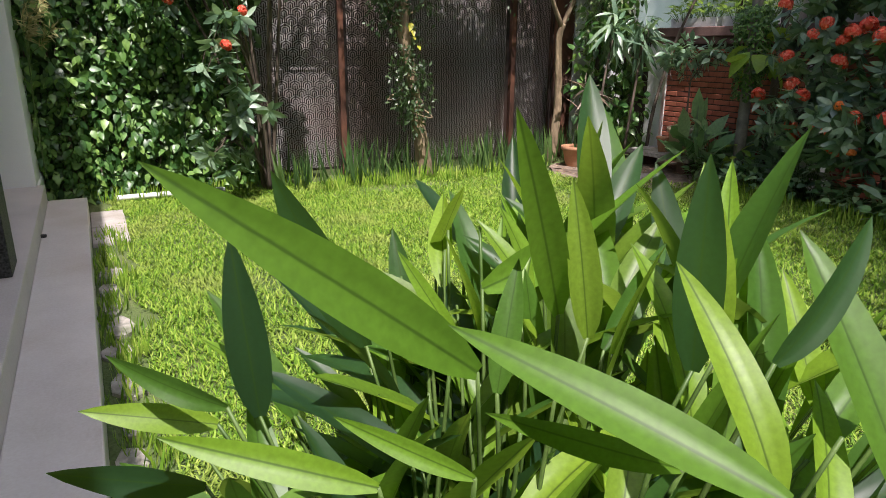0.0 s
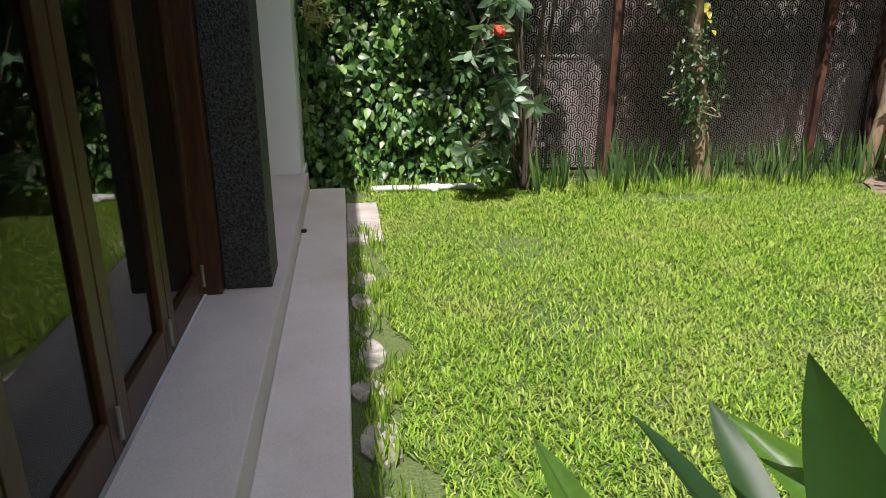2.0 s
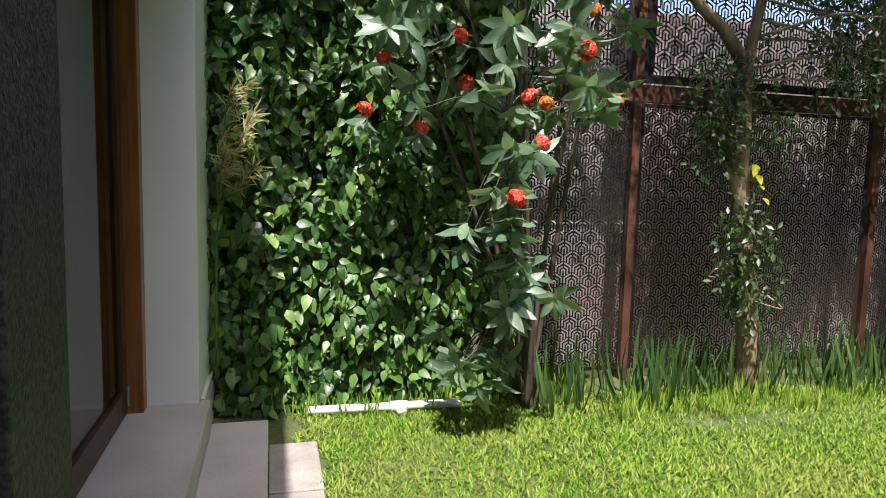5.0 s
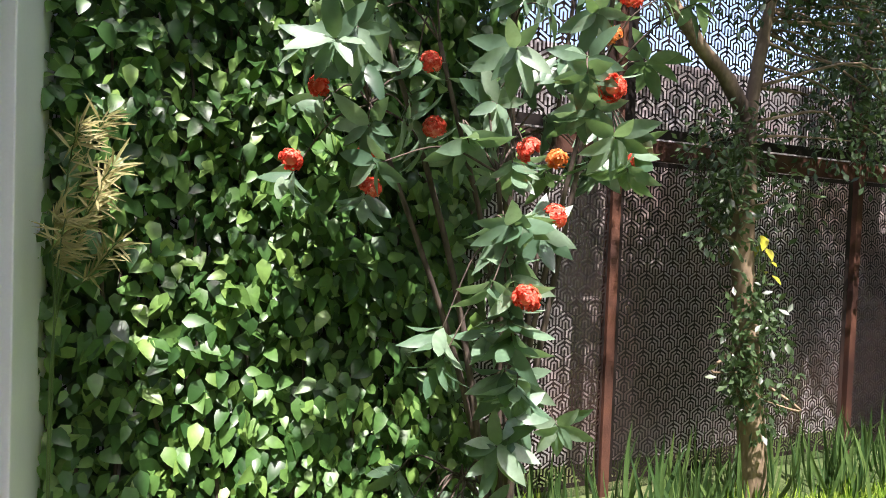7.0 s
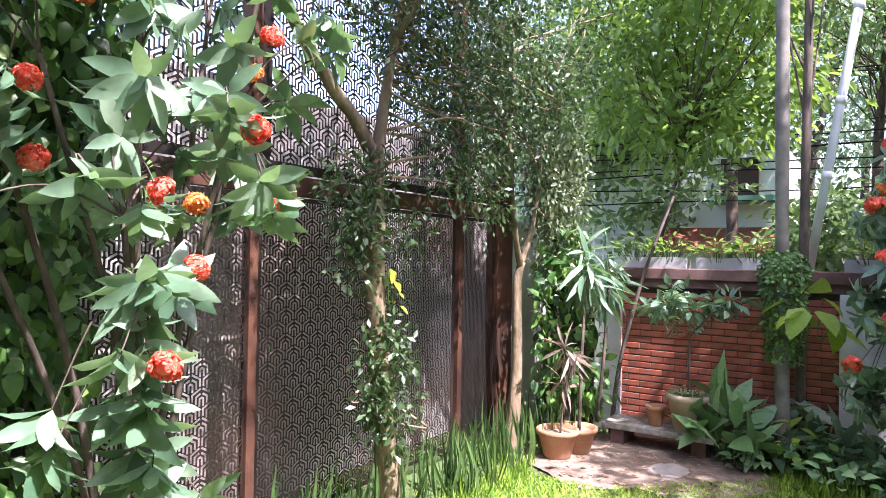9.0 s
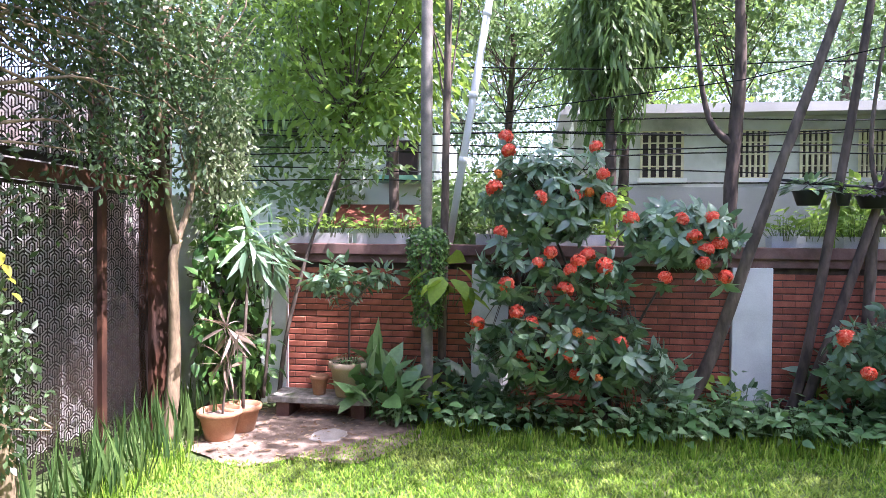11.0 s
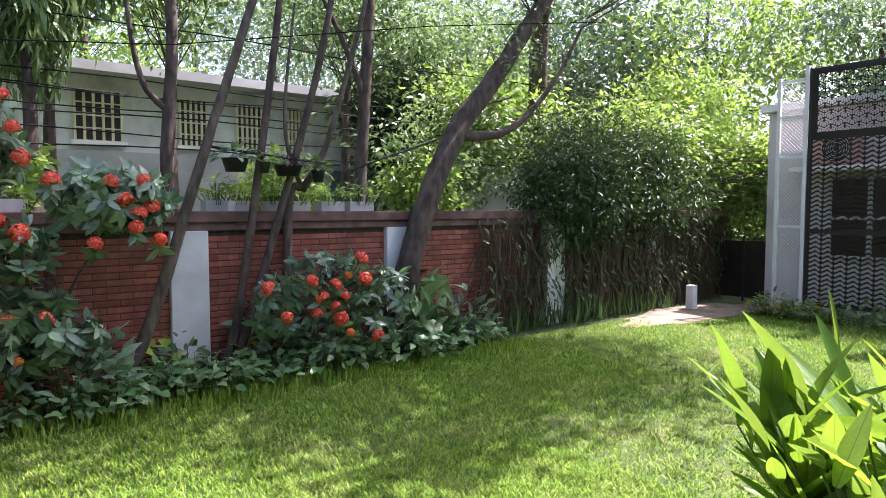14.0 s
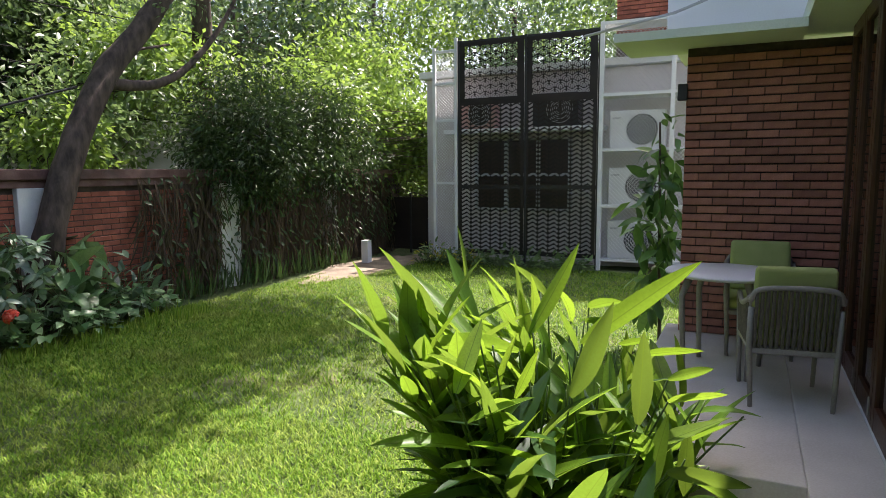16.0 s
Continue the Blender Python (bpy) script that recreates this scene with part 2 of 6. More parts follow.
L_PALE = leafy("silvery_leaf", [(0.16, 0.2, 0.1), (0.3, 0.34, 0.2), (0.09, 0.14, 0.06)], 0.3, 0.4, 0.5)
L_COVER = leafy("ground_cover_leaf", [(0.065, 0.16, 0.05), (0.14, 0.28, 0.1), (0.27, 0.4, 0.19)], 0.22, 0.36, 0.6)
# Leaf colour is darkened for the shade the hedge stands in.
L_BAMBOO = leafy("shaded_bamboo_leaf", [(0.018, 0.04, 0.013), (0.034, 0.07, 0.018), (0.065, 0.12, 0.03)], 0.22, 0.42, 0.4, glow=0.12)
L_STRAP = leafy("strap_leaf", [(0.03, 0.07, 0.022), (0.06, 0.12, 0.035), (0.11, 0.18, 0.05)], 0.3, 0.42, 0.4)
L_FAR = leafy("far_tree_leaf", [(0.045, 0.085, 0.05), (0.08, 0.135, 0.075), (0.14, 0.2, 0.11)], 0.34, 0.42, 0.6, (0.45, 0.65, 0.3), glow=0.42)
L_DRY = leafy("dry_twig", [(0.05, 0.035, 0.025), (0.1, 0.07, 0.045), (0.07, 0.06, 0.03)], 0.1, 0.8, 0.2, (0.3, 0.2, 0.1))
L_GRASS = leafy("grass_blade", [(0.055, 0.14, 0.013), (0.13, 0.25, 0.024), (0.215, 0.345, 0.034), (0.34, 0.42, 0.09)], 0.22, 0.6, 0.15, (0.4, 0.7, 0.07), patch=0.48, glow=0.45)

m, nt, b = nodes_of("door_glass")
b.inputs["Transmission Weight"].default_value, b.inputs["Roughness"].default_value, b.inputs["IOR"].default_value = 1.0, 0.01, 1.28
b.inputs["Base Color"].default_value = (0.5, 0.53, 0.51, 1)
M_GLASS = m


def ground_material():
    m, nt, b = nodes_of("garden_ground")
    ln = nt.links.new
    tc = nt.nodes.new("ShaderNodeTexCoord")
    n1 = nt.nodes.new("ShaderNodeTexNoise")
    n1.inputs["Scale"].default_value, n1.inputs["Detail"].default_value = 0.9, 8
    n2 = nt.nodes.new("ShaderNodeTexNoise")
    n2.inputs["Scale"].default_value, n2.inputs["Detail"].default_value = 60, 5
    for n in (n1, n2):
        ln(tc.outputs["Object"], n.inputs["Vector"])
    r = nt.nodes.new("ShaderNodeValToRGB")
    e = r.color_ramp.elements
    e[0].position, e[0].color = 0.3, (0.045, 0.085, 0.018, 1)
    e[1].position, e[1].color = 0.75, (0.17, 0.16, 0.075, 1)
    k = e.new(0.55)
    k.color = (0.09, 0.125, 0.035, 1)
    ln(n1.outputs[0], r.inputs[0])
    mx = nt.nodes.new("ShaderNodeMixRGB")
    mx.blend_type = "OVERLAY"
    mx.inputs[0].default_value = 0.6
    ln(r.outputs[0], mx.inputs[1])
    ln(n2.outputs[0], mx.inputs[2])
    ln(mx.outputs[0], b.inputs["Base Color"])
    b.inputs["Roughness"].default_value = 0.95
    bp = nt.nodes.new("ShaderNodeBump")
    bp.inputs["Strength"].default_value, bp.inputs["Distance"].default_value = 0.8, 0.02
    ln(n2.outputs[0], bp.inputs["Height"])
    ln(bp.outputs[0], b.inputs["Normal"])
    return m


M_GROUND = ground_material()


# ---- mesh helpers ----
class Geo:
    """Collects vertices and faces, then makes one mesh."""

    def __init__(self):
        self.v, self.loops, self.totals, self.n = [], [], [], 0

    def add(self, verts, faces):
        verts = np.asarray(verts, np.float32).reshape(-1, 3)
        self.v.append(verts)
        self.loops.append(np.concatenate([np.asarray(f, np.int64) for f in faces]) + self.n)
        self.totals.append(np.array([len(f) for f in faces], np.int64))
        self.n += len(verts)
        return self

    def scatter(self, leaf, place, axis, normal, size):
        """Copies of a leaf (verts, faces): base at place, pointing along axis, face turned to normal."""
        tv, tf = leaf
        place, axis, normal = (np.asarray(a, float).reshape(-1, 3) for a in (place, axis, normal))
        size = np.broadcast_to(np.asarray(size, float).reshape(-1, 1) if np.ndim(size) else np.full((len(place), 1), size), (len(place), 1))
        a = axis / np.linalg.norm(axis, axis=1, keepdims=True)
        x = np.cross(a, normal)
        x /= np.linalg.norm(x, axis=1, keepdims=True) + 1e-9
        n = np.cross(x, a)
        out = place[:, None] + size[:, None] * (tv[None, :, :1] * x[:, None] + tv[None, :, 1:2] * a[:, None] + tv[None, :, 2:] * n[:, None])
        k, c = len(tv), len(place)
        flat = np.concatenate([np.asarray(f) for f in tf])
        self.v.append(out.reshape(-1, 3).astype(np.float32))
        self.loops.append((flat[None] + k * np.arange(c)[:, None] + self.n).ravel())
        self.totals.append(np.tile([len(f) for f in tf], c))
        self.n += k * c
        return self

    def box(self, x0, x1, y0, y1, z0, z1):
        v = [(x, y, z) for z in (z0, z1) for y in (y0, y1) for x in (x0, x1)]
        return self.add(v, [(0, 2, 3, 1), (4, 5, 7, 6), (0, 1, 5, 4), (2, 6, 7, 3), (0, 4, 6, 2), (1, 3, 7, 5)])

    def tube(self, points, radii, sides=8, knots=0.0):
        p = np.asarray(points, float)
        r = np.broadcast_to(np.asarray(radii, float), (len(p),))
        t = np.gradient(p, axis=0)
        t /= np.linalg.norm(t, axis=1, keepdims=True) + 1e-9
        ref = np.array([1.0, 0.13, 0.07]) if abs(t[0][0]) < 0.8 else np.array([0.1, 0.2, 1.0])
        u = np.cross(t, ref)
        u /= np.linalg.norm(u, axis=1, keepdims=True)
        w = np.cross(t, u)
        ang = np.linspace(0, 2 * np.pi, sides, endpoint=False)
        wob = 1 + knots * RNG.normal(size=(len(p), sides, 1))
        ring = p[:, None] + (r[:, None, None] * wob) * (np.cos(ang)[None, :, None] * u[:, None] + np.sin(ang)[None, :, None] * w[:, None])
        f = []
        for i in range(len(p) - 1):
            for j in range(sides):
                k = (j + 1) % sides
                f.append((i * sides + j, i * sides + k, (i + 1) * sides + k, (i + 1) * sides + j))
        f.append(tuple(range(sides))[::-1])
        f.append(tuple((len(p) - 1) * sides + j for j in range(sides)))
        return self.add(ring.reshape(-1, 3), f)

    def lathe(self, profile, sides=24, at=(0, 0, 0)):
        pr = np.asarray(profile, float)
        ang = np.linspace(0, 2 * np.pi, sides, endpoint=False)
        v = np.stack([pr[:, None, 0] * np.cos(ang), pr[:, None, 0] * np.sin(ang), np.broadcast_to(pr[:, None, 1], (len(pr), sides))], -1)
        f = [(i * sides + j, i * sides + (j + 1) % sides, (i + 1) * sides + (j + 1) % sides, (i + 1) * sides + j) for i in range(len(pr) - 1) for j in range(sides)]
        return self.add(v.reshape(-1, 3) + np.asarray(at), f)

    def mesh(self, name, smooth=False):
        me = bpy.data.meshes.new(name)
        v = np.concatenate(self.v)
        loops, totals = np.concatenate(self.loops), np.concatenate(self.totals)
        me.vertices.add(len(v))
        me.vertices.foreach_set("co", v.ravel())
        me.loops.add(len(loops))
        me.loops.foreach_set("vertex_index", loops.astype(np.int32))
        me.polygons.add(len(totals))
        me.polygons.foreach_set("loop_start", (np.cumsum(totals) - totals).astype(np.int32))
        me.polygons.foreach_set("loop_total", totals.astype(np.int32))
        me.polygons.foreach_set("use_smooth", np.full(len(totals), smooth))
        me.update(calc_edges=True)
        me.validate()
        return me


def obj(name, geo, material, parent=None, label="", smooth=False, bevel=0.0):
    me = geo.mesh(name, smooth) if isinstance(geo, Geo) else geo
    if material and not me.materials:
        me.materials.append(material)
    o = new(name, me)
    if parent is not None:
        o.parent = parent
    if label:
        tagged(o, label)
    if bevel:
        md = o.modifiers.new("edge", "BEVEL")
        md.width, md.segments, md.limit_method = bevel, 2, "ANGLE"
    return o


def part(name, geo, material, parent, label="", smooth=False, bevel=0.0):
    return obj(name, geo, material, parent, label, smooth, bevel)


def thing(name, label, category, at=(0, 0, 0), group="", kind=""):
    e = new(name)
    e.empty_display_size = 0.1
    e.location = at
    return tagged(e, label, category, group, kind)


def structure(name, geo, material, label="", smooth=False, bevel=0.0, category="structure"):
    return tagged(obj(name, geo, material, None, "", smooth, bevel), label, category, "", "structure")


def box(x0, x1, y0, y1, z0, z1):
    return Geo().box(x0, x1, y0, y1, z0, z1)


def curve(points, n=12):
    """A smooth line of n points per stretch through the given points."""
    p = np.asarray(points, float)
    q = np.vstack([2 * p[0] - p[1], p, 2 * p[-1] - p[-2]])
    out = []
    for i in range(len(p) - 1):
        a, b_, c, d = q[i:i + 4]
        for t in np.linspace(0, 1, n, endpoint=False):
            out.append(0.5 * (2 * b_ + (c - a) * t + (2 * a - 5 * b_ + 4 * c - d) * t**2 + (3 * b_ - a - 3 * c + d) * t**3))
    out.append(p[-1])
    return np.array(out)


def leaf(width, segs=3, droop=0.12, fold=0.25, peak=0.42, wave=0.0):
    """A leaf of length 1 along y, folded on its midrib: points across left, rib, right."""
    v, f = [(0, 0, 0)], []
    for i in range(1, segs):
        t = i / segs
        w = 0.5 * width * (math.sin(math.pi * t ** (math.log(0.5) / math.log(peak)))) ** 0.8
        z = -droop * t * t
        k = wave * math.sin(9 * t)
        v += [(-w, t, z + fold * w + k * w), (0, t, z), (w, t, z + fold * w - k * w)]
    v.append((0, 1, -droop))
    last = len(v) - 1
    f += [(0, 2, 1), (0, 3, 2)]
    for i in range(segs - 2):
        a = 1 + 3 * i
        f += [(a, a + 1, a + 4, a + 3), (a + 1, a + 2, a + 5, a + 4)]
    a = 1 + 3 * (segs - 2)
    f += [(a, a + 1, last), (a + 1, a + 2, last)]
    return np.array(v, float), f


LEAF_HEART = leaf(0.6, 4, 0.25, 0.22, 0.34)
LEAF_FINE = leaf(0.37, 5, 0.24, 0.22, 0.45, 0.12)
LEAF_OVAL = leaf(0.42, 3, 0.15, 0.25)
LEAF_LONG = leaf(0.3, 3, 0.25, 0.2)
LEAF_SMALL = leaf(0.5, 2, 0.1, 0.2)
LEAF_STRAP = leaf(0.06, 5, 0.3, 0.4, 0.35)
LEAF_QUAD = (np.array([(0, 0, 0), (0.26, 0.45, 0.08), (0, 1, -0.12), (-0.26, 0.45, 0.08)], float), [(0, 1, 2), (0, 2, 3)])
LEAF_SLIM = (np.array([(0, 0, 0), (0.15, 0.4, 0.05), (0, 1, -0.2), (-0.15, 0.4, 0.05)], float), [(0, 1, 2), (0, 2, 3)])
BLADE = (np.array([(-0.08, 0, 0), (0.08, 0, 0), (0.075, 0.55, 0.0), (-0.075, 0.55, 0.0), (0, 1, -0.18)], float), [(0, 1, 2, 3), (3, 2, 4)])


def unit(n):
    d = RNG.normal(size=(n, 3))
    return d / np.linalg.norm(d, axis=1, keepdims=True)


# ---- ground and house ----
g = Geo()
xs = np.concatenate([np.linspace(-300, -1, 8), np.linspace(-0.5, 9, 60), np.linspace(10, 300, 8)])
ys = np.concatenate([np.linspace(-300, -12, 8), np.linspace(-11, 9, 80), np.linspace(10, 300, 8)])
gx, gy = np.meshgrid(xs, ys, indexing="ij")
gz = -0.012 + 0.012 * np.sin(gx * 1.7 + 0.4) * np.sin(gy * 1.3) * (np.abs(gx) < 9)
idx = np.arange(gx.size).reshape(gx.shape)
g.add(np.stack([gx, gy, gz], -1).reshape(-1, 3), np.stack([idx[:-1, :-1], idx[1:, :-1], idx[1:, 1:], idx[:-1, 1:]], -1).reshape(-1, 4))
structure("ground", g, M_GROUND, "earth with thin turf, worn bare in patches", True, category="ground")

structure("porch_floor", box(-4.2, -0.42, -2.6, 6.87, -0.1, 0.31), M_PORCH, "smooth grey cement porch floor", bevel=0.008, category="floor")
structure("porch_floor_wide", box(-0.42, 0.55, -2.6, 0.55, -0.1, 0.308), M_PORCH, "smooth grey cement porch floor with table on it", bevel=0.008, category="floor")
structure("step", box(-0.42, -0.1, 0.55, 6.88, -0.1, 0.16), M_STEP, "long beige cement step beside the lawn", bevel=0.008, category="step")
structure("room_floor", box(-4.18, -0.86, -2.58, 6.88, 0.31, 0.316), M_DARKWOOD, "dark polished room floor", category="floor")
structure("door_sill", box(-0.83, -0.775, -2.3, 4.04, 0.31, 0.318), M_WORN, "pale cement strip along the doors", category="sill")
structure("ceiling", box(-4.2, -0.45, -2.6, 7.15, 2.86, 3.02), M_CEIL, "white porch ceiling slab, green bounce light put into its colour", category="ceiling")
structure("ceiling_2", box(-0.45, 0.95, -2.6, -1.77, 2.79, 2.859), M_CEIL, "white edged porch roof slab", category="ceiling")
structure("wall_back", box(-4.4, -4.2, -2.6, 7.15, -0.1, 5.2), M_INNER, "inner wall, room dimness put into its plaster colour", category="wall")
structure("wall_inner_north", box(-4.2, -0.95, 6.9, 7.15, 0.31, 2.86), M_INNER, "inner wall, room dimness put into its plaster colour", category="wall")
structure("wall_inner_south", box(-4.2, -0.86, -2.75, -2.6, -0.1, 2.86), M_DARKWOOD, "dark panelled inner wall", category="wall")
structure("roof", box(-4.4, -0.72, -2.75, 7.15, 5.2, 5.3), M_GREY, "flat concrete roof", category="roof")
structure("wall_upper", box(-4.2, -0.72, -2.6, 7.15, 3.02, 5.2), M_WHITE, "white plastered upper storey wall", category="wall")

# white end wall of the house and granite pillar
structure("wall_north", box(-0.95, -0.48, 6.8, 7.75, 0.31, 2.86), M_WHITE, "white painted end wall of the house", bevel=0.006, category="wall")
structure("wall_north_upper", box(-0.95, -0.48, 7.15, 7.75, 2.86, 5.2), M_WHITE, "white painted end wall of the house", category="wall")
structure("wall_north_base", box(-0.95, -0.46, 6.88, 7.75, -0.1, 0.309), M_WORN, "stained plaster base of the end wall", category="wall")
structure("pillar", box(-0.7, -0.47, 4.05, 4.36, 0.311, 2.86), M_GRANITE, "dark speckled granite clad pillar", bevel=0.006, category="pillar")


def door_leaf(y0, y1, at, label):
    """A tall glazed timber leaf between y0 and y1 in the plane x = at."""
    d = thing("door_1", label, "door", (at, y0, 0.318), "folding doors along the porch", "structure")
    w, h, s = y1 - y0, 2.53, 0.085
    part("stile", box(-0.025, 0.025, 0.004, s, 0, h), M_WOOD, d, bevel=0.004)
    part("stile", box(-0.025, 0.025, w - s, w - 0.004, 0, h), M_WOOD, d, bevel=0.004)
    part("bottom_rail", box(-0.024, 0.024, s, w - s, 0, 0.14), M_WOOD, d, bevel=0.004)
    part("top_rail", box(-0.024, 0.024, s, w - s, h - 0.1, h), M_WOOD, d, bevel=0.004)
    part("pane", box(-0.004, 0.004, s - 0.005, w - s + 0.005, 0.135, h - 0.095), M_GLASS, d, "clear glass pane")
    bolt = Geo().tube([(0.035, w - 0.03, 0.05), (0.035, w - 0.03, 0.16)], 0.007, 8)
    part("bolt", bolt, M_TAUPE, d, "small steel bolt")
    return d


ydoor = np.linspace(-2.25, 3.98, 11)
for a, b_ in zip(ydoor[:-1], ydoor[1:]):
    door_leaf(a, b_, -0.81, "dark teak folding door leaf with tall glass pane, closed")
structure("door_post", box(-0.85, -0.702, 3.985, 4.36, 0.31, 2.86), M_WOOD, "dark teak door post by the pillar", bevel=0.004, category="door frame")
for a, b_ in ((4.42, 5.55), (5.56, 6.69)):
    door_leaf(a, b_, -0.86, "dark teak folding door leaf with tall glass pane, closed")
structure("door_frame", box(-0.9, -0.755, 6.7, 6.795, 0.31, 2.86), M_WOODRED, "reddish teak door frame against the white wall", bevel=0.004, category="door frame")

# ---- brick wall of the house beside the table ----


def brick_mesh(name, l, h, d, material):
    """One brick, its face to -y... a slab with chamfered front edges, front at y = 0."""
    c = 0.004
    v = [(0, d, 0), (l, d, 0), (l, d, h), (0, d, h), (0, c, 0), (l, c, 0), (l, c, h), (0, c, h), (c, 0, c), (l - c, 0, c), (l - c, 0, h - c), (c, 0, h - c)]
    f = [(4, 0, 3, 7), (1, 5, 6, 2), (7, 3, 2, 6), (0, 4, 5, 1), (8, 4, 7, 11), (5, 9, 10, 6), (11, 7, 6, 10), (4, 8, 9, 5), (8, 11, 10, 9)]
    me = Geo().add(v, f).mesh(name)
    me.materials.append(material)
    return me


def brickwork(wall, length, height, material, course=0.07, brick=0.245, at=Matrix(), limit=300, keep=None):
    """Bricks in running bond on a face: along +x of `at`, up z, fronts towards -y."""
    full = brick_mesh("brick", brick - 0.005, course - 0.012, 0.03, material)
    half = brick_mesh("brick", brick / 2 - 0.005, course - 0.012, 0.03, material)
    rest, made = Geo(), 0
    for r in range(int(height / course)):
        x = 0.0
        cells = [(half, brick / 2)] if r % 2 else []
        while x < length - 0.05:
            me, w = cells.pop() if cells else (full, brick)
            if x + w > length:
                if length - x < brick / 2:
                    break
                me, w = half, brick / 2
            p = at @ Matrix.Translation((x, -0.004 * RNG.random(), r * course + 0.006))
            if made < limit and (keep is None or keep(p.translation)):
                o = new("brick", me)
                o.parent = wall
                o.matrix_basis = wall.matrix_basis.inverted() @ p
                made += 1
            else:
                co = np.array([p @ v.co for v in me.vertices])
                rest.add(co, [tuple(q.vertices) for q in me.polygons])
            x += w
    if rest.n:
        o = obj("brick_courses", rest, material, wall)
        tagged(o, "", "", "", "stuff")


# ---- perimeter wall ----
WX = 7.2
wall_e = structure("wall_east", box(WX + 0.03, WX + 0.25, -9.5, 7.72, -0.1, 1.6), M_MORTAR, "red brick garden wall with white piers and a dark coping", category="wall")
co = structure("wall_coping", box(WX - 0.07, WX + 0.33, -9.5, 7.72, 1.69, 1.81), M_COPING, "weathered dark red coping on the garden wall", bevel=0.01, category="coping")
structure("wall_coping_course", box(WX - 0.03, WX + 0.29, -9.5, 7.72, 1.6, 1.69), M_COPING, "dark corbel course under the coping", bevel=0.006, category="coping")
for y, w in ((6.98, 0.3), (4.53, 0.4), (1.82, 0.4), (-0.88, 0.4), (-3.9, 0.45), (-6.6, 0.4)):
    structure("pier", box(WX - 0.05, WX + 0.2, y - w / 2, y + w / 2, -0.1, 1.6), M_WORN, "white plastered pier of the garden wall, stained", bevel=0.01, category="pier")

# ---- patterned steel fence ----
from mathutils.geometry import delaunay_2d_cdt


def lattice_cell(s, p, t, zigzag=False):
    """One cell, 2s wide and p high, of a sheet cut with nested pointed arches: vertices and triangles."""
    quads, w = [], 2 * s

    def bar(x0, y0, x1, y1):
        d = np.array([x1 - x0, y1 - y0])
        d /= np.linalg.norm(d)
        n = np.array([-d[1], d[0]]) * t
        a, b_ = np.array([x0, y0]) - d * t * 0.55, np.array([x1, y1]) + d * t * 0.55
        quads.append([a + n, a - n, b_ - n, b_ + n])

    for j in range(-2, 4) if zigzag else ():
        bar(1.15 * t, j * p, s - 1.2 * t, j * p + 0.42 * s)
        bar(s - 1.2 * t, j * p + 0.42 * s, s, j * p + 0.4 * s)
        bar(s, j * p + 0.4 * s, 2 * s - 1.15 * t, j * p)
    for i in () if zigzag else range(-1, 3):
        for j in range(-1, 3):
            for ox, oy in ((0.0, 0.0), (0.5, 0.5)):
                cx, cy = (i + ox) * w, (j + oy) * p
                for f in (0.84, 0.5, 0.17):
                    hx = 0.5 * w * f
                    foot = -p / 2 + 0.197 * w + 0.577 * hx + 3.0 * t
                    for sg in (-1, 1):
                        split = 1.6 * t if f > 0.3 else 0.0
                        bar(cx + sg * split, cy + 1.155 * hx - 0.577 * split, cx + sg * hx, cy + 0.577 * hx)
                        bar(cx + sg * hx, cy + 0.577 * hx, cx + sg * hx, cy + foot)
    quads = [q for q in quads if max(c[0] for c in q) > 0 and min(c[0] for c in q) < 2 * s and max(c[1] for c in q) > 0 and min(c[1] for c in q) < p]
    co, ed = [(0, 0), (2 * s, 0), (2 * s, p), (0, p)], [(0, 1), (1, 2), (2, 3), (3, 0)]
    for q in quads:
        n = len(co)
        co += [tuple(c) for c in q]
        ed += [(n, n + 1), (n + 1, n + 2), (n + 2, n + 3), (n + 3, n)]
    v, _, f, *_ = delaunay_2d_cdt([Vector(c) for c in co], ed, [], 0, 1e-6)
    v = np.array([tuple(c) for c in v])
    tri = np.array([tuple(t_) for t_ in f if len(t_) == 3])
    c = v[tri].mean(1)
    keep = (c[:, 0] > 0) & (c[:, 0] < 2 * s) & (c[:, 1] > 0) & (c[:, 1] < p)
    for q in quads:
        q = np.array(q)
        ins = np.ones(len(c), bool)
        for i in range(4):
            e, w = q[(i + 1) % 4] - q[i], c - q[i]
            ins &= e[0] * w[:, 1] - e[1] * w[:, 0] >= -1e-9
        keep &= ~ins
    tri = tri[keep]
    used, inv = np.unique(tri, return_inverse=True)
    return v[used], inv.reshape(-1, 3)


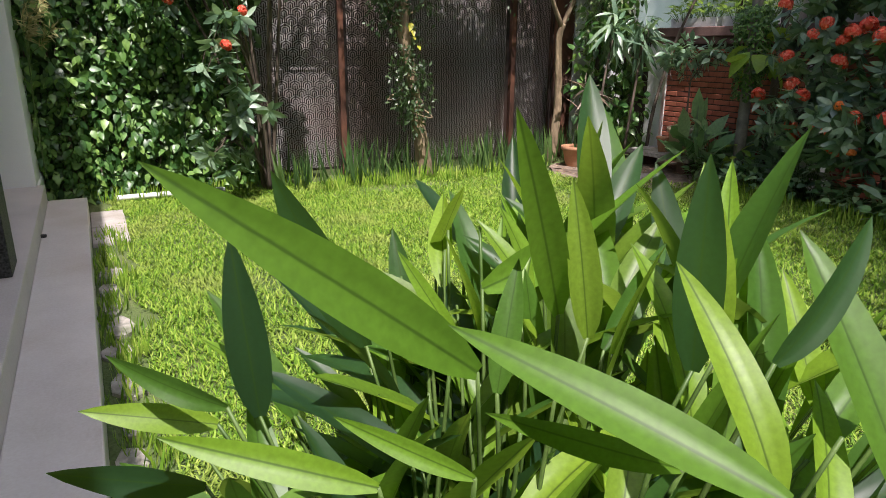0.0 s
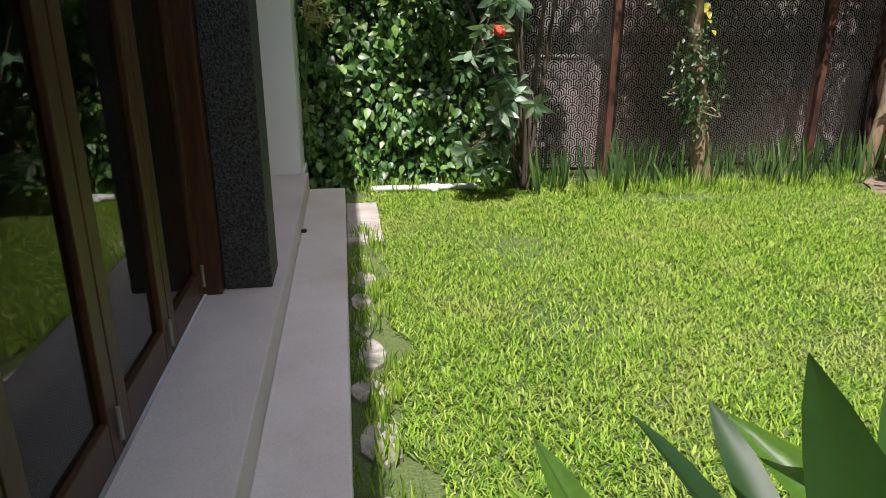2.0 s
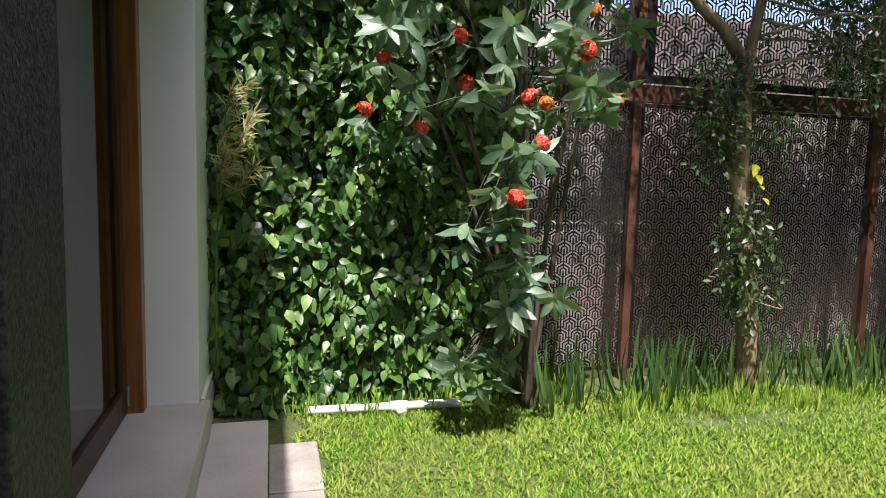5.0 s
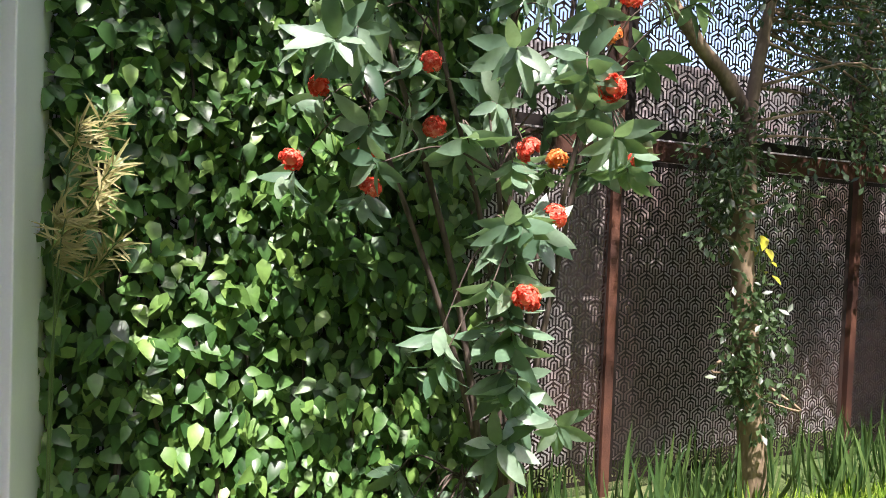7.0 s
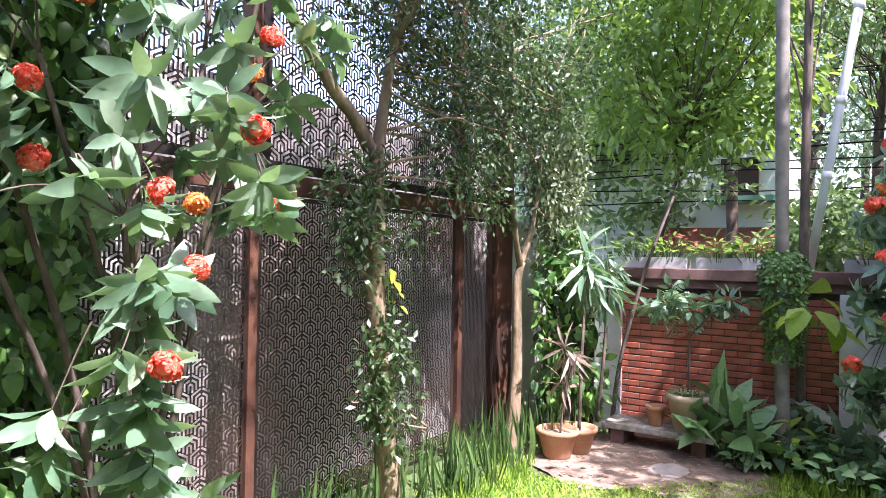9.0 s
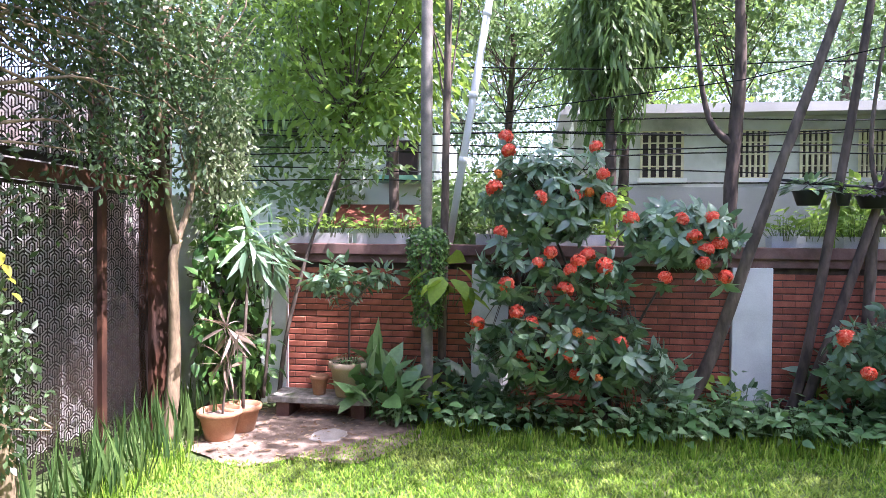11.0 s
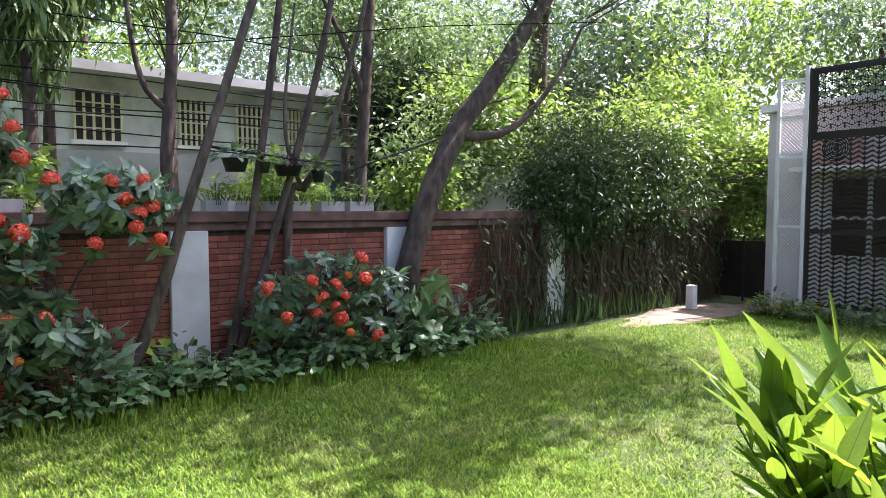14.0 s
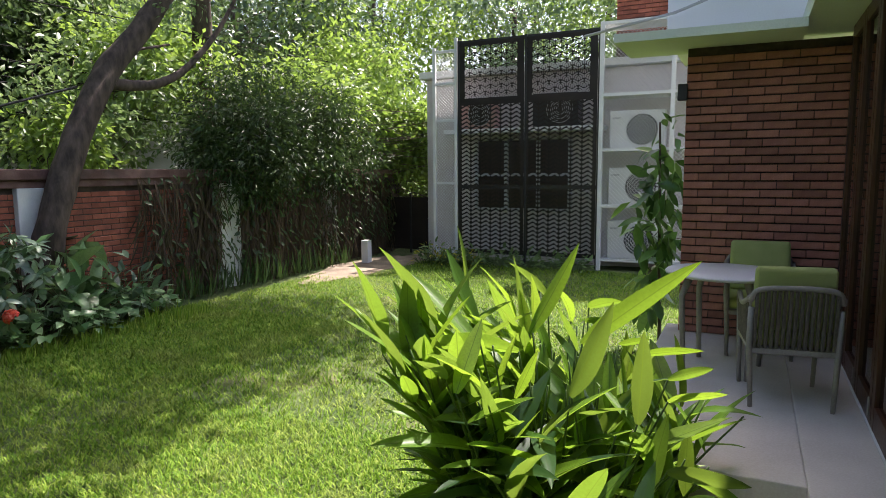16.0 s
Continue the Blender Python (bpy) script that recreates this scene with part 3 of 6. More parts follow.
def lattice_panel(name, width, height, s, p, material, rim=0.05, bare_right=0.0, t=0.0046, zigzag=False):
    """A sheet in the plane y = 0 from the origin to the right and up, with a plain margin."""
    v, t = lattice_cell(s, p, t, zigzag)
    nx, nz = int((width - 2 * rim - bare_right) / (2 * s)), int((height - 2 * rim) / p)
    ox, oz = (width - bare_right - nx * 2 * s) / 2, (height - nz * p) / 2
    o = np.array([(ox + i * 2 * s, 0, oz + j * p) for i in range(nx) for j in range(nz)])
    vv = np.stack([v[:, 0], np.zeros(len(v)), v[:, 1]], -1)
    g = Geo()
    allv = (o[:, None] + vv[None]).reshape(-1, 3)
    allf = (t[None] + len(v) * np.arange(len(o))[:, None, None]).reshape(-1, 3)
    g.v.append(allv.astype(np.float32))
    g.loops.append(allf.ravel())
    g.totals.append(np.full(len(allf), 3))
    g.n += len(allv)
    x1, z1 = ox + nx * 2 * s, oz + nz * p
    for a, b_, c, d in ((0, ox, 0, height), (x1, width, 0, height), (ox, x1, 0, oz), (ox, x1, z1, height)):
        g.box(a, b_, -0.0015, 0.0015, c, d)
    me = g.mesh(name)
    me.materials.append(material)
    return me


FY = 7.75
fence = thing("fence", "dark rusty steel fence of laser-cut arrow pattern sheets", "fence", (0, FY, 0), "", "structure")
low = lattice_panel("panel", 2.37, 2.2, 0.076, 0.178, M_SHEET, 0.02, t=0.0063)
high = lattice_panel("panel", 2.37, 1.9, 0.09, 0.22, M_SHEET, 0.02, t=0.0085)
endl = lattice_panel("panel", 0.95, 2.2, 0.076, 0.178, M_SHEET, 0.01, 0.3, 0.0063)
endh = lattice_panel("panel", 0.95, 1.9, 0.09, 0.22, M_SHEET, 0.01, 0.3, 0.0085)
for x in (-2.05, 0.37, 2.77):
    for me, z in ((low, 0.08), (high, 2.44)):
        o = new("panel", me)
        o.parent = fence
        o.location = (x + 0.03, 0, z)
for me, z in ((endl, 0.08), (endh, 2.44)):
    o = new("panel", me)
    o.parent = fence
    o.location = (5.27, 0, z)
for x in (-2.05, 0.37, 2.77, 5.23):
    part("post", box(x - 0.035, x + 0.035, -0.03, 0.05, -0.1, 4.4), M_RUST, fence, "rusty square steel post", bevel=0.004)
part("post", box(5.92, 6.24, -0.04, 0.1, -0.1, 4.4), M_RUST, fence, "wide rusty corner post", bevel=0.004)
part("rail", box(-2.0, 5.92, 0.006, 0.055, 2.29, 2.43), M_RUST, fence, "rusty flat steel rail", bevel=0.004)
part("rail", box(-2.0, 5.92, 0.006, 0.055, 4.34, 4.4), M_RUST, fence, "rusty flat steel rail", bevel=0.004)
structure("wall_neighbour", box(-6, 7.3, 8.3, 8.5, -0.1, 3.16), M_NEIGHBOUR, "pale neighbouring wall behind the fence", category="wall")
structure("wall_corner", box(6.26, 7.45, 7.72, 7.95, -0.1, 2.3), M_WORN, "stained plaster corner wall behind the vines", category="wall")

# ---- climbing hedge on the fence ----


def noise2(x, z, f, seed=0.0):
    return np.array([noise.noise((a * f, b_ * f, seed)) for a, b_ in zip(x, z)])


hedge = thing("climbing_hedge", "dense climbing hedge of glossy heart-shaped leaves on the fence", "hedge", (0.7, 7.5, 0))
n = 11500
x = RNG.uniform(-0.5, 2.1, n)
z = RNG.uniform(0.02, 4.6, n)
lim = 1.55 + 0.35 * noise2(x * 0, z, 1.3, 3.0) + np.where(z > 2.2, 0.3, 0)
ok = x < lim
x, z = x[ok], z[ok]
dep = 0.16 * noise2(x, z, 2.2, 1.0) + 0.1 * noise2(x, z, 6.0, 5.0)
y = 7.46 - 0.75 * dep - RNG.uniform(-0.2, 0.1, len(x)) - 0.12 * np.clip((z - 2.6), 0, 1)
ax = np.stack([RNG.normal(0, 0.5, len(x)), RNG.normal(-0.45, 0.35, len(x)), RNG.normal(-0.7, 0.45, len(x))], -1)
nm = np.stack([RNG.normal(0, 0.55, len(x)), RNG.normal(-1, 0.35, len(x)), RNG.normal(0.6, 0.5, len(x))], -1)
part("foliage", Geo().scatter(LEAF_HEART, np.stack([x - 0.7, y - 7.5, z], -1), ax, nm, RNG.uniform(0.05, 0.13, len(x))), L_HEDGE, hedge, smooth=True)
# Back layer: darker leaf colour stands in for shade in the hedge gaps.
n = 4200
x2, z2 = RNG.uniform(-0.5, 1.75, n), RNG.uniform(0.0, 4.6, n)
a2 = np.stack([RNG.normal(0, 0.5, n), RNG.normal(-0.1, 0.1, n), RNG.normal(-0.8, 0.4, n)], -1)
part("inner_foliage", Geo().scatter(LEAF_HEART, np.stack([x2 - 0.7, RNG.uniform(0.1, 0.2, n), z2], -1), a2, np.tile((0, -1.0, 0.2), (n, 1)), RNG.uniform(0.1, 0.15, n)), L_DARK, hedge, "inner leaves darkened as shade deep in the hedge", True)
g = Geo()
for i in range(14):
    bx = RNG.uniform(-0.45, 1.5)
    pts = [(bx - 0.7, 0.08, 0.0)]
    for j in range(9):
        pts.append((pts[-1][0] + RNG.normal(0, 0.07), 0.08 + RNG.normal(0, 0.03), pts[-1][2] + 0.45))
    g.tube(curve(pts, 3), np.linspace(0.012, 0.004, 28), 5)
part("stem_mass", g, M_BARK, hedge, "thin brown climbing stems")

# ---- plant builders ----


def whorls(tips, ways, n_leaf, size, droop=0.35, spread=0.9):
    """Leaf bases, axes and normals for whorls of leaves at branch tips."""
    tips, ways = np.asarray(tips, float), np.asarray(ways, float)
    P, A, Nn, S = [], [], [], []
    for t, w in zip(tips, ways):
        w = w / np.linalg.norm(w)
        u = np.cross(w, (0.3, 0.2, 0.93))
        u /= np.linalg.norm(u) + 1e-9
        v = np.cross(w, u)
        for i in range(n_leaf):
            a = i * 2.4 + RNG.uniform(0, 0.5)
            out = math.cos(a) * u + math.sin(a) * v
            d = out * spread + w * RNG.uniform(0.1, 0.75) + np.array((0, 0, -droop * RNG.uniform(0.4, 1.4)))
            P.append(t - w * size * 0.35 * i / n_leaf)
            A.append(d)
            Nn.append(w + 0.25 * RNG.normal(size=3) + np.array((0, 0, 0.3)))
            S.append(size * RNG.uniform(0.75, 1.2))
    return P, A, Nn, S


def flower_mesh(name, material, r=0.055):
    g = Geo()
    d = unit(90)
    d[:, 2] = np.abs(d[:, 2]) * 0.9 - 0.25
    d /= np.linalg.norm(d, axis=1, keepdims=True)
    petal = (np.array([(-0.18, 0, 0), (0.18, 0, 0), (0.3, 0.6, 0.06), (0, 1, -0.05), (-0.3, 0.6, 0.06)], float), [(0, 1, 2, 3, 4)])
    for i in range(4):
        a = np.cross(d, unit(len(d)))
        g.scatter(petal, d * r * RNG.uniform(0.8, 1.1, (len(d), 1)), a, d, 0.022 * r / 0.055)
    g.lathe([(0.001, -0.4 * r), (0.4 * r, -0.25 * r), (0.55 * r, 0.1 * r), (0.35 * r, 0.45 * r), (0.001, 0.55 * r)], 8)
    me = g.mesh(name)
    me.materials.append(material)
    return me


FLOWER = flower_mesh("flower_head", M_FLOWER, 0.05)
FLOWER_BIG = flower_mesh("flower_head", M_FLOWER, 0.07)
FLOWER_OLD = flower_mesh("flower_head", M_ORANGE, 0.045)


def ixora(name, label, base, stems, tips, flowers, leaf_size, n_leaf=8, old=(), bloom=None):
    """A shrub: stems from the base, branches to tips that carry leaf whorls, red flower heads."""
    b0 = np.array(base, float)
    t = thing(name, label, "flowering shrub", base)
    tips = np.asarray(tips, float) - b0
    g = Geo()
    mids = [np.asarray(s, float) - b0 for s in stems]
    for s in mids:
        g.tube(curve([(RNG.normal(0, 0.04), RNG.normal(0, 0.04), -0.05), s * (0.35, 0.35, 0.5) + RNG.normal(0, 0.03, 3), s], 6), np.linspace(0.022, 0.01, 13), 6)
    ways = []
    for p in tips:
        s = mids[int(np.argmin([np.linalg.norm(m_ - p) for m_ in mids]))]
        mid = (s + p) / 2 + np.array((0, 0, 0.1)) + RNG.normal(0, 0.03, 3)
        c = curve([s, mid, p], 5)
        g.tube(c, np.linspace(0.006, 0.0025, len(c)), 5)
        ways.append((c[-1] - c[-3]) + 0.02 * RNG.normal(size=3))
    part("branch_frame", g, M_BARK, t, "thin brown woody branches", True)
    P, A, Nn, S = whorls(tips, ways, n_leaf, leaf_size)
    part("foliage", Geo().scatter(LEAF_FINE, P, A, Nn, S), L_IXORA, t, "long dark green glossy leaves", True)
    for group, me in ((flowers, bloom or FLOWER), (old, FLOWER_OLD)):
        for p in group:
            o = new("flower_head", me)
            o.parent = t
            o.matrix_basis = pose(*(np.asarray(p, float) - b0), RNG.uniform(-50, 50), RNG.uniform(-50, 50), RNG.uniform(0, 360))
            k = RNG.uniform(0.8, 1.08)
            o.scale = (k, k, k)
            tagged(o, "orange-red ball of small flowers" if me is not FLOWER_OLD else "fading orange ball of flowers")
    return t


FL = [(1.15, 6.25, 1.53), (0.80, 7.0, 1.93), (1.34, 6.38, 1.83), (0.57, 7.0, 2.34), (1.58, 6.38, 2.34), (0.45, 6.95, 2.02), (1.05, 6.9, 2.2), (1.35, 6.6, 2.1),
      (1.9, 6.6, 2.1), (1.75, 6.5, 2.75), (0.98, 6.8, 2.45), (1.35, 6.5, 2.95), (0.85, 6.75, 2.8), (0.75, 6.9, 2.05)]
tips = [np.array(f) + (0.02, 0.05, -0.06) for f in FL[:8]]
FL = [(a, b_ - 0.09, c) for a, b_, c in FL]
for i in range(105):
    z = RNG.uniform(2.0, 3.6)
    tips.append(np.array((RNG.uniform(0.5, 2.05), RNG.uniform(6.25, 7.0), z)))
for i in range(9):
    tips.append(np.array((1.15 + RNG.normal(0, 0.05), 6.3 + RNG.normal(0, 0.04), RNG.uniform(1.3, 2.0))))
for c, k in (((1.22, 6.5, 1.2), 7), ((1.4, 6.55, 1.0), 5), ((1.1, 6.75, 0.5), 12), ((1.45, 6.8, 0.4), 3)):
    for i in range(k):
        tips.append(np.array(c) + RNG.normal(0, 0.12, 3) * (1.3, 0.7, 0.7))
ixora("flowering_bush", "tall arching shrub with orange-red flower balls before the hedge", (1.72, 7.25, 0),
      [(1.65, 7.0, 1.0), (1.5, 6.95, 2.2), (0.8, 6.95, 2.3), (1.2, 6.5, 2.0), (1.7, 6.6, 2.4), (0.7, 6.9, 3.0), (1.3, 6.6, 3.2), (1.9, 6.6, 3.3), (1.2, 6.4, 1.7), (1.1, 6.9, 2.6), (1.8, 6.9, 2.9), (1.3, 6.6, 2.5), (1.3, 6.9, 0.6)], tips, FL, 0.165, 8,
      [(1.38, 6.35, 2.05), (1.1, 6.6, 2.75), (1.7, 6.45, 2.6)])


def cloud(center, radii, n, hollow=0.45):
    d = unit(n)
    r = RNG.uniform(hollow, 1.0, (n, 1)) ** 0.7
    return np.asarray(center) + d * r * np.asarray(radii)


LOBES = (((6.45, 3.95, 2.3), (0.4, 0.62, 0.5), 135), ((6.42, 2.65, 1.95), (0.35, 0.58, 0.32), 80), ((6.35, 4.2, 1.55), (0.35, 0.45, 0.3), 34),
         ((6.4, 3.85, 0.85), (0.45, 0.88, 0.45), 160), ((6.35, 3.45, 1.5), (0.3, 0.4, 0.25), 22), ((6.5, 3.1, 0.6), (0.35, 0.5, 0.3), 40))
BLOOMS = ((4.34, 2.83), (4.31, 2.69), (3.52, 2.72), (3.46, 2.47), (4.44, 2.35), (4.02, 2.26), (3.68, 2.28), (3.41, 2.24), (3.2, 2.07), (4.38, 1.94), (3.92, 1.76), (4.03, 1.66),
          (3.74, 1.6), (3.58, 1.73), (3.67, 1.68), (3.43, 1.64), (3.78, 1.42), (2.89, 1.54), (2.66, 1.91), (2.55, 1.8), (2.43, 1.86), (2.58, 1.68), (2.37, 1.56), (2.76, 2.07),
          (2.49, 2.08), (4.32, 1.45), (4.22, 1.2), (4.09, 1.1), (3.54, 0.94), (3.29, 0.93), (3.88, 0.83), (3.75, 0.8), (4.16, 0.8), (4.12, 0.7), (3.67, 0.63), (4.59, 1.08))
tips = [t for cen, rad, k in LOBES for t in cloud(cen, rad, k) if t[2] > 0.25]
fl = [(6.14 + RNG.uniform(-0.05, 0.05), y, z) for y, z in BLOOMS]
tips += [np.array(f) + (0.05, 0, -0.07) for f in fl]
ixora("flowering_bush", "large shrub full of red flower balls against the garden wall", (6.7, 3.3, 0),
      [(6.7, 3.6, 1.0), (6.6, 3.2, 1.2), (6.6, 3.9, 2.0), (6.6, 2.7, 1.7), (6.4, 4.0, 0.7), (6.5, 3.2, 0.5), (6.5, 4.2, 1.4), (6.5, 3.5, 1.5)], tips, fl, 0.16, 8,
      [(6.12, 4.41, 2.48), (6.12, 3.58, 2.31), (6.1, 3.67, 1.03), (6.1, 3.48, 0.62)], FLOWER_BIG)
BLOOMS = ((1.36, 1.04), (0.8, 0.91), (0.65, 1.04), (0.52, 0.91), (0.63, 0.8), (0.83, 0.74), (0.57, 0.67), (1.18, 0.74), (0.27, 1.08), (0.9, 1.09), (0.09, 0.42), (0.33, 1.3))
tips = [t for t in cloud((6.55, 0.45, 0.75), (0.42, 0.95, 0.62), 190) if t[2] > 0.2] + [t for t in cloud((6.55, -0.2, 0.6), (0.4, 0.6, 0.5), 50) if t[2] > 0.2]
fl = [(6.14 + RNG.uniform(-0.05, 0.05), y, z) for y, z in BLOOMS]
tips += [np.array(f) + (0.05, 0, -0.07) for f in fl]
ixora("flowering_bush", "low spreading shrub with red flower balls", (6.7, 0.3, 0), [(6.6, 0.9, 0.5), (6.6, 0.4, 0.75), (6.6, -0.3, 0.5), (6.5, 0.6, 1.0)], tips, fl, 0.145, 8, [(6.12, 0.46, 0.5), (6.12, 0.48, 1.12)], FLOWER_BIG)

# ---- ginger clump ----
ginger = thing("ginger_plant", "clump of tall ginger with long bright green leaves", "plant", (0.62, 0.98, 0))


def big_leaf(name, width, droop, fold, wave, segs=9):
    """A long leaf with a sunken midrib and wavy rim."""
    v, f = [], []
    cols = (-1, -0.55, 0, 0.55, 1)
    for i in range(segs + 1):
        t = i / segs
        w = 0.5 * width * max(0.02, math.sin(math.pi * (0.03 + 0.97 * t) ** 0.8)) ** 0.75 * (1 if t < 0.97 else 0.3)
        for c in cols:
            v.append((c * w, t, -droop * t * t + fold * abs(c) * w + wave * w * math.sin(7 * t + c) * abs(c)))
    for i in range(segs):
        for j in range(4):
            a = 5 * i + j
            f.append((a, a + 1, a + 6, a + 5))
    me = Geo().add(v, f).mesh(name, True)
    me.materials.append(L_GINGER)
    return me


GLEAF = [big_leaf("ginger_leaf", w, d, f_, k) for w, d, f_, k in ((0.22, 0.1, 0.35, 0.1), (0.2, 0.24, 0.45, 0.15), (0.23, 0.06, 0.25, 0.12), (0.2, 0.4, 0.4, 0.12), (0.21, 0.16, 0.6, 0.08), (0.155, 0.08, 0.3, 0.06))]
GLEAF[5].materials[0] = L_GINGER_NEW
GO = np.array((0.62, 0.98, 0.0))


def put_leaf(base, tip, turn=0.0, kind=None, up=(0, 0, 1)):
    a = Vector(np.asarray(tip, float) - np.asarray(base, float))
    x = a.cross(Vector(up))
    if x.length < 1e-3:
        x = Vector((1, 0, 0))
    x.normalize()
    n = x.cross(a.normalized())
    m_ = Matrix((x, a.normalized(), n)).transposed().to_4x4()
    o = new("ginger_leaf", GLEAF[RNG.integers(len(GLEAF)) if kind is None else kind])
    o.parent = ginger
    s = a.length
    o.matrix_basis = Matrix.Translation(Vector(np.asarray(base, float) - GO)) @ m_ @ pose(0, 0, 0, 0, turn, 0) @ Matrix.Diagonal((s, s, s, 1))
    return o


LEAVES = [
    ((0.55, 0.89, 0.96), (0.06, 0.84, 1.38)), ((0.64, 0.36, 1.02), (0.39, 0.71, 1.17)), ((0.3, 0.75, 0.9), (0.02, 0.87, 1.0)),
    ((0.63, 0.5, 0.98), (0.42, 0.66, 1.03)), ((0.78, 0.96, 1.0), (0.58, 0.81, 1.41)), ((0.79, 0.88, 0.98), (0.76, 0.9, 1.28)),
    ((0.91, 0.73, 0.95), (0.9, 0.74, 1.34)), ((0.72, 0.42, 0.95), (0.72, 0.56, 1.25)), ((0.82, 0.52, 1.08), (0.98, 0.45, 1.28)),
]
LEAVES_2 = [
    ((0.24, 1.26, 0.76), (0.21, 1.27, 1.15)), ((0.5, 1.3, 0.85), (0.31, 1.34, 1.26)), ((0.58, 0.87, 0.92), (0.65, 0.92, 1.15)),
    ((0.42, 0.68, 0.92), (0.25, 0.8, 1.0)), ((0.15, 1.08, 0.9), (-0.04, 1.13, 1.0)), ((0.14, 1.15, 0.83), (-0.08, 1.17, 0.91)),
    ((0.9, 0.95, 0.9), (1.1, 0.97, 1.12)), ((0.94, 0.7, 1.0), (1.0, 0.84, 1.33)), ((1.0, 1.05, 0.9), (1.2, 1.1, 1.14)), ((0.74, 1.28, 0.8), (0.61, 1.35, 1.05)),
]
LEAVES_3 = [
    ((0.1, 1.15, 0.55), (-0.24, 1.25, 0.5)), ((0.12, 1.3, 0.6), (-0.18, 1.4, 0.66)),
    ((0.87, 1.1, 0.87), (1.33, 1.2, 0.95)), ((1.0, 1.1, 0.71), (1.36, 1.15, 0.86)), ((0.75, 1.2, 0.98), (1.26, 1.3, 1.05)), ((1.1, 1.0, 0.58), (1.5, 1.05, 0.62)), ((0.78, 1.3, 0.4), (1.15, 1.45, 0.42)),
]
stem_geo = Geo()
for i, (base, tip) in enumerate(LEAVES + LEAVES_2 + LEAVES_3):
    to_eye = np.array((-0.5, -0.75, 0.55))
    put_leaf(base, tip, RNG.uniform(-25, 25), 5 if i < 5 else None, to_eye)
    foot = GO + (np.asarray(base) - GO) * (0.45, 0.45, 0) + RNG.normal(0, 0.05, 3) * (1, 1, 0)
    c = curve([foot, (foot + np.asarray(base)) / 2 + (0, 0, 0.08), base], 4)
    stem_geo.tube(c - GO, np.linspace(0.008, 0.004, len(c)), 5)
for i in range(98):
    a, r = RNG.uniform(0, 2 * math.pi), 0.46 * math.sqrt(RNG.random())
    foot = GO + (r * math.cos(a), r * math.sin(a), 0)
    lean = np.array((math.cos(a), math.sin(a), 0)) * r * 0.6 + RNG.normal(0, 0.08, 3) * (1, 1, 0)
    h = RNG.uniform(0.4, 0.72) + 0.36 * min(1, max(0, (foot[0] + lean[0] - 0.3) / 0.5))
    top = foot + lean + (0, 0, h)
    c = curve([foot, (foot + top) / 2 - lean * 0.15, top], 5)
    stem_geo.tube(c - GO, np.linspace(0.009, 0.004, len(c)), 5)
    for j in range(6):
        p = c[min(len(c) - 1, 3 + int(j * 1.5))]
        b_ = a + RNG.normal(0, 0.9) + (math.pi if j % 2 else 0) * 0.55
        e = RNG.uniform(0.05, 1.0) + 0.12 * j
        l = RNG.uniform(0.3, 0.5)
        tip = p + l * np.array((math.cos(b_) * math.cos(e), math.sin(b_) * math.cos(e), math.sin(e)))
        if tip[2] > 0.95 + 0.75 * max(0, tip[0] - 0.5) or tip[0] < 0.15 and tip[2] > 0.8 or tip[1] < 0.5 and tip[2] > 1.0 or tip[1] < 0.2:
            continue
        put_leaf(p, tip, RNG.uniform(-30, 30))
part("stem_mass", stem_geo, M_STEM, ginger, "slender green stems", True)

# ---- trees ----


def tree(name, label, trunk, radii, crowns, leaf_size, material, bark=M_BARK, shape=LEAF_SMALL, gap=0.0, limbs=(), droop=0.3, category="tree", sides=9, knots=0.05):
    """trunk: points; crowns: (centre, radii, clumps, leaves per clump); limbs: extra point lines with radii."""
    b0 = np.array(trunk[0], float)
    t = thing(name, label, category, tuple(b0))
    c = curve(trunk, 8) - b0
    g = Geo()
    g.tube(c, np.interp(np.linspace(0, 1, len(c)), np.linspace(0, 1, len(radii)), radii), sides, knots)
    for pts, r0, r1 in limbs:
        q = curve(pts, 6) - b0
        g.tube(q, np.linspace(r0, r1, len(q)), 7, knots)
    P, A, Nn, S = [], [], [], []
    wood = np.concatenate([c[len(c) // 3:]] + [curve(pts, 6) - b0 for pts, _, _ in limbs])
    for cen, rad, n_c, n_l in crowns:
        centres = cloud(np.asarray(cen) - b0, rad, n_c, 0.25)
        for k, p in enumerate(centres):
            if k % 4 == 0:
                near = np.argsort(np.linalg.norm(wood - p, axis=1))[:6]
                s = wood[near[RNG.integers(6)]]
                q = curve([s, (s + p) / 2 + RNG.normal(0, 0.12, 3), p], 4)
                g.tube(q, np.linspace(min(0.013, radii[-1] * 0.4), 0.004, len(q)), 5)
            m_ = RNG.normal(0, 1, (n_l, 3)) * np.array(rad) * (0.17 - gap)
            P.append(p + m_)
            out = m_ / (np.linalg.norm(m_, axis=1, keepdims=True) + 1e-6) + unit(n_l) * 0.7
            out[:, 2] -= droop
            A.append(out)
            nn = unit(n_l) * 0.8
            nn[:, 2] += 0.8
            Nn.append(nn)
            S.append(leaf_size * RNG.uniform(0.65, 1.25, n_l))
    part("trunk", g, bark, t, "", True)
    if P:
        part("crown", Geo().scatter(shape, np.concatenate(P), np.concatenate(A), np.concatenate(Nn), np.concatenate(S)), material, t, "", True)
    return t


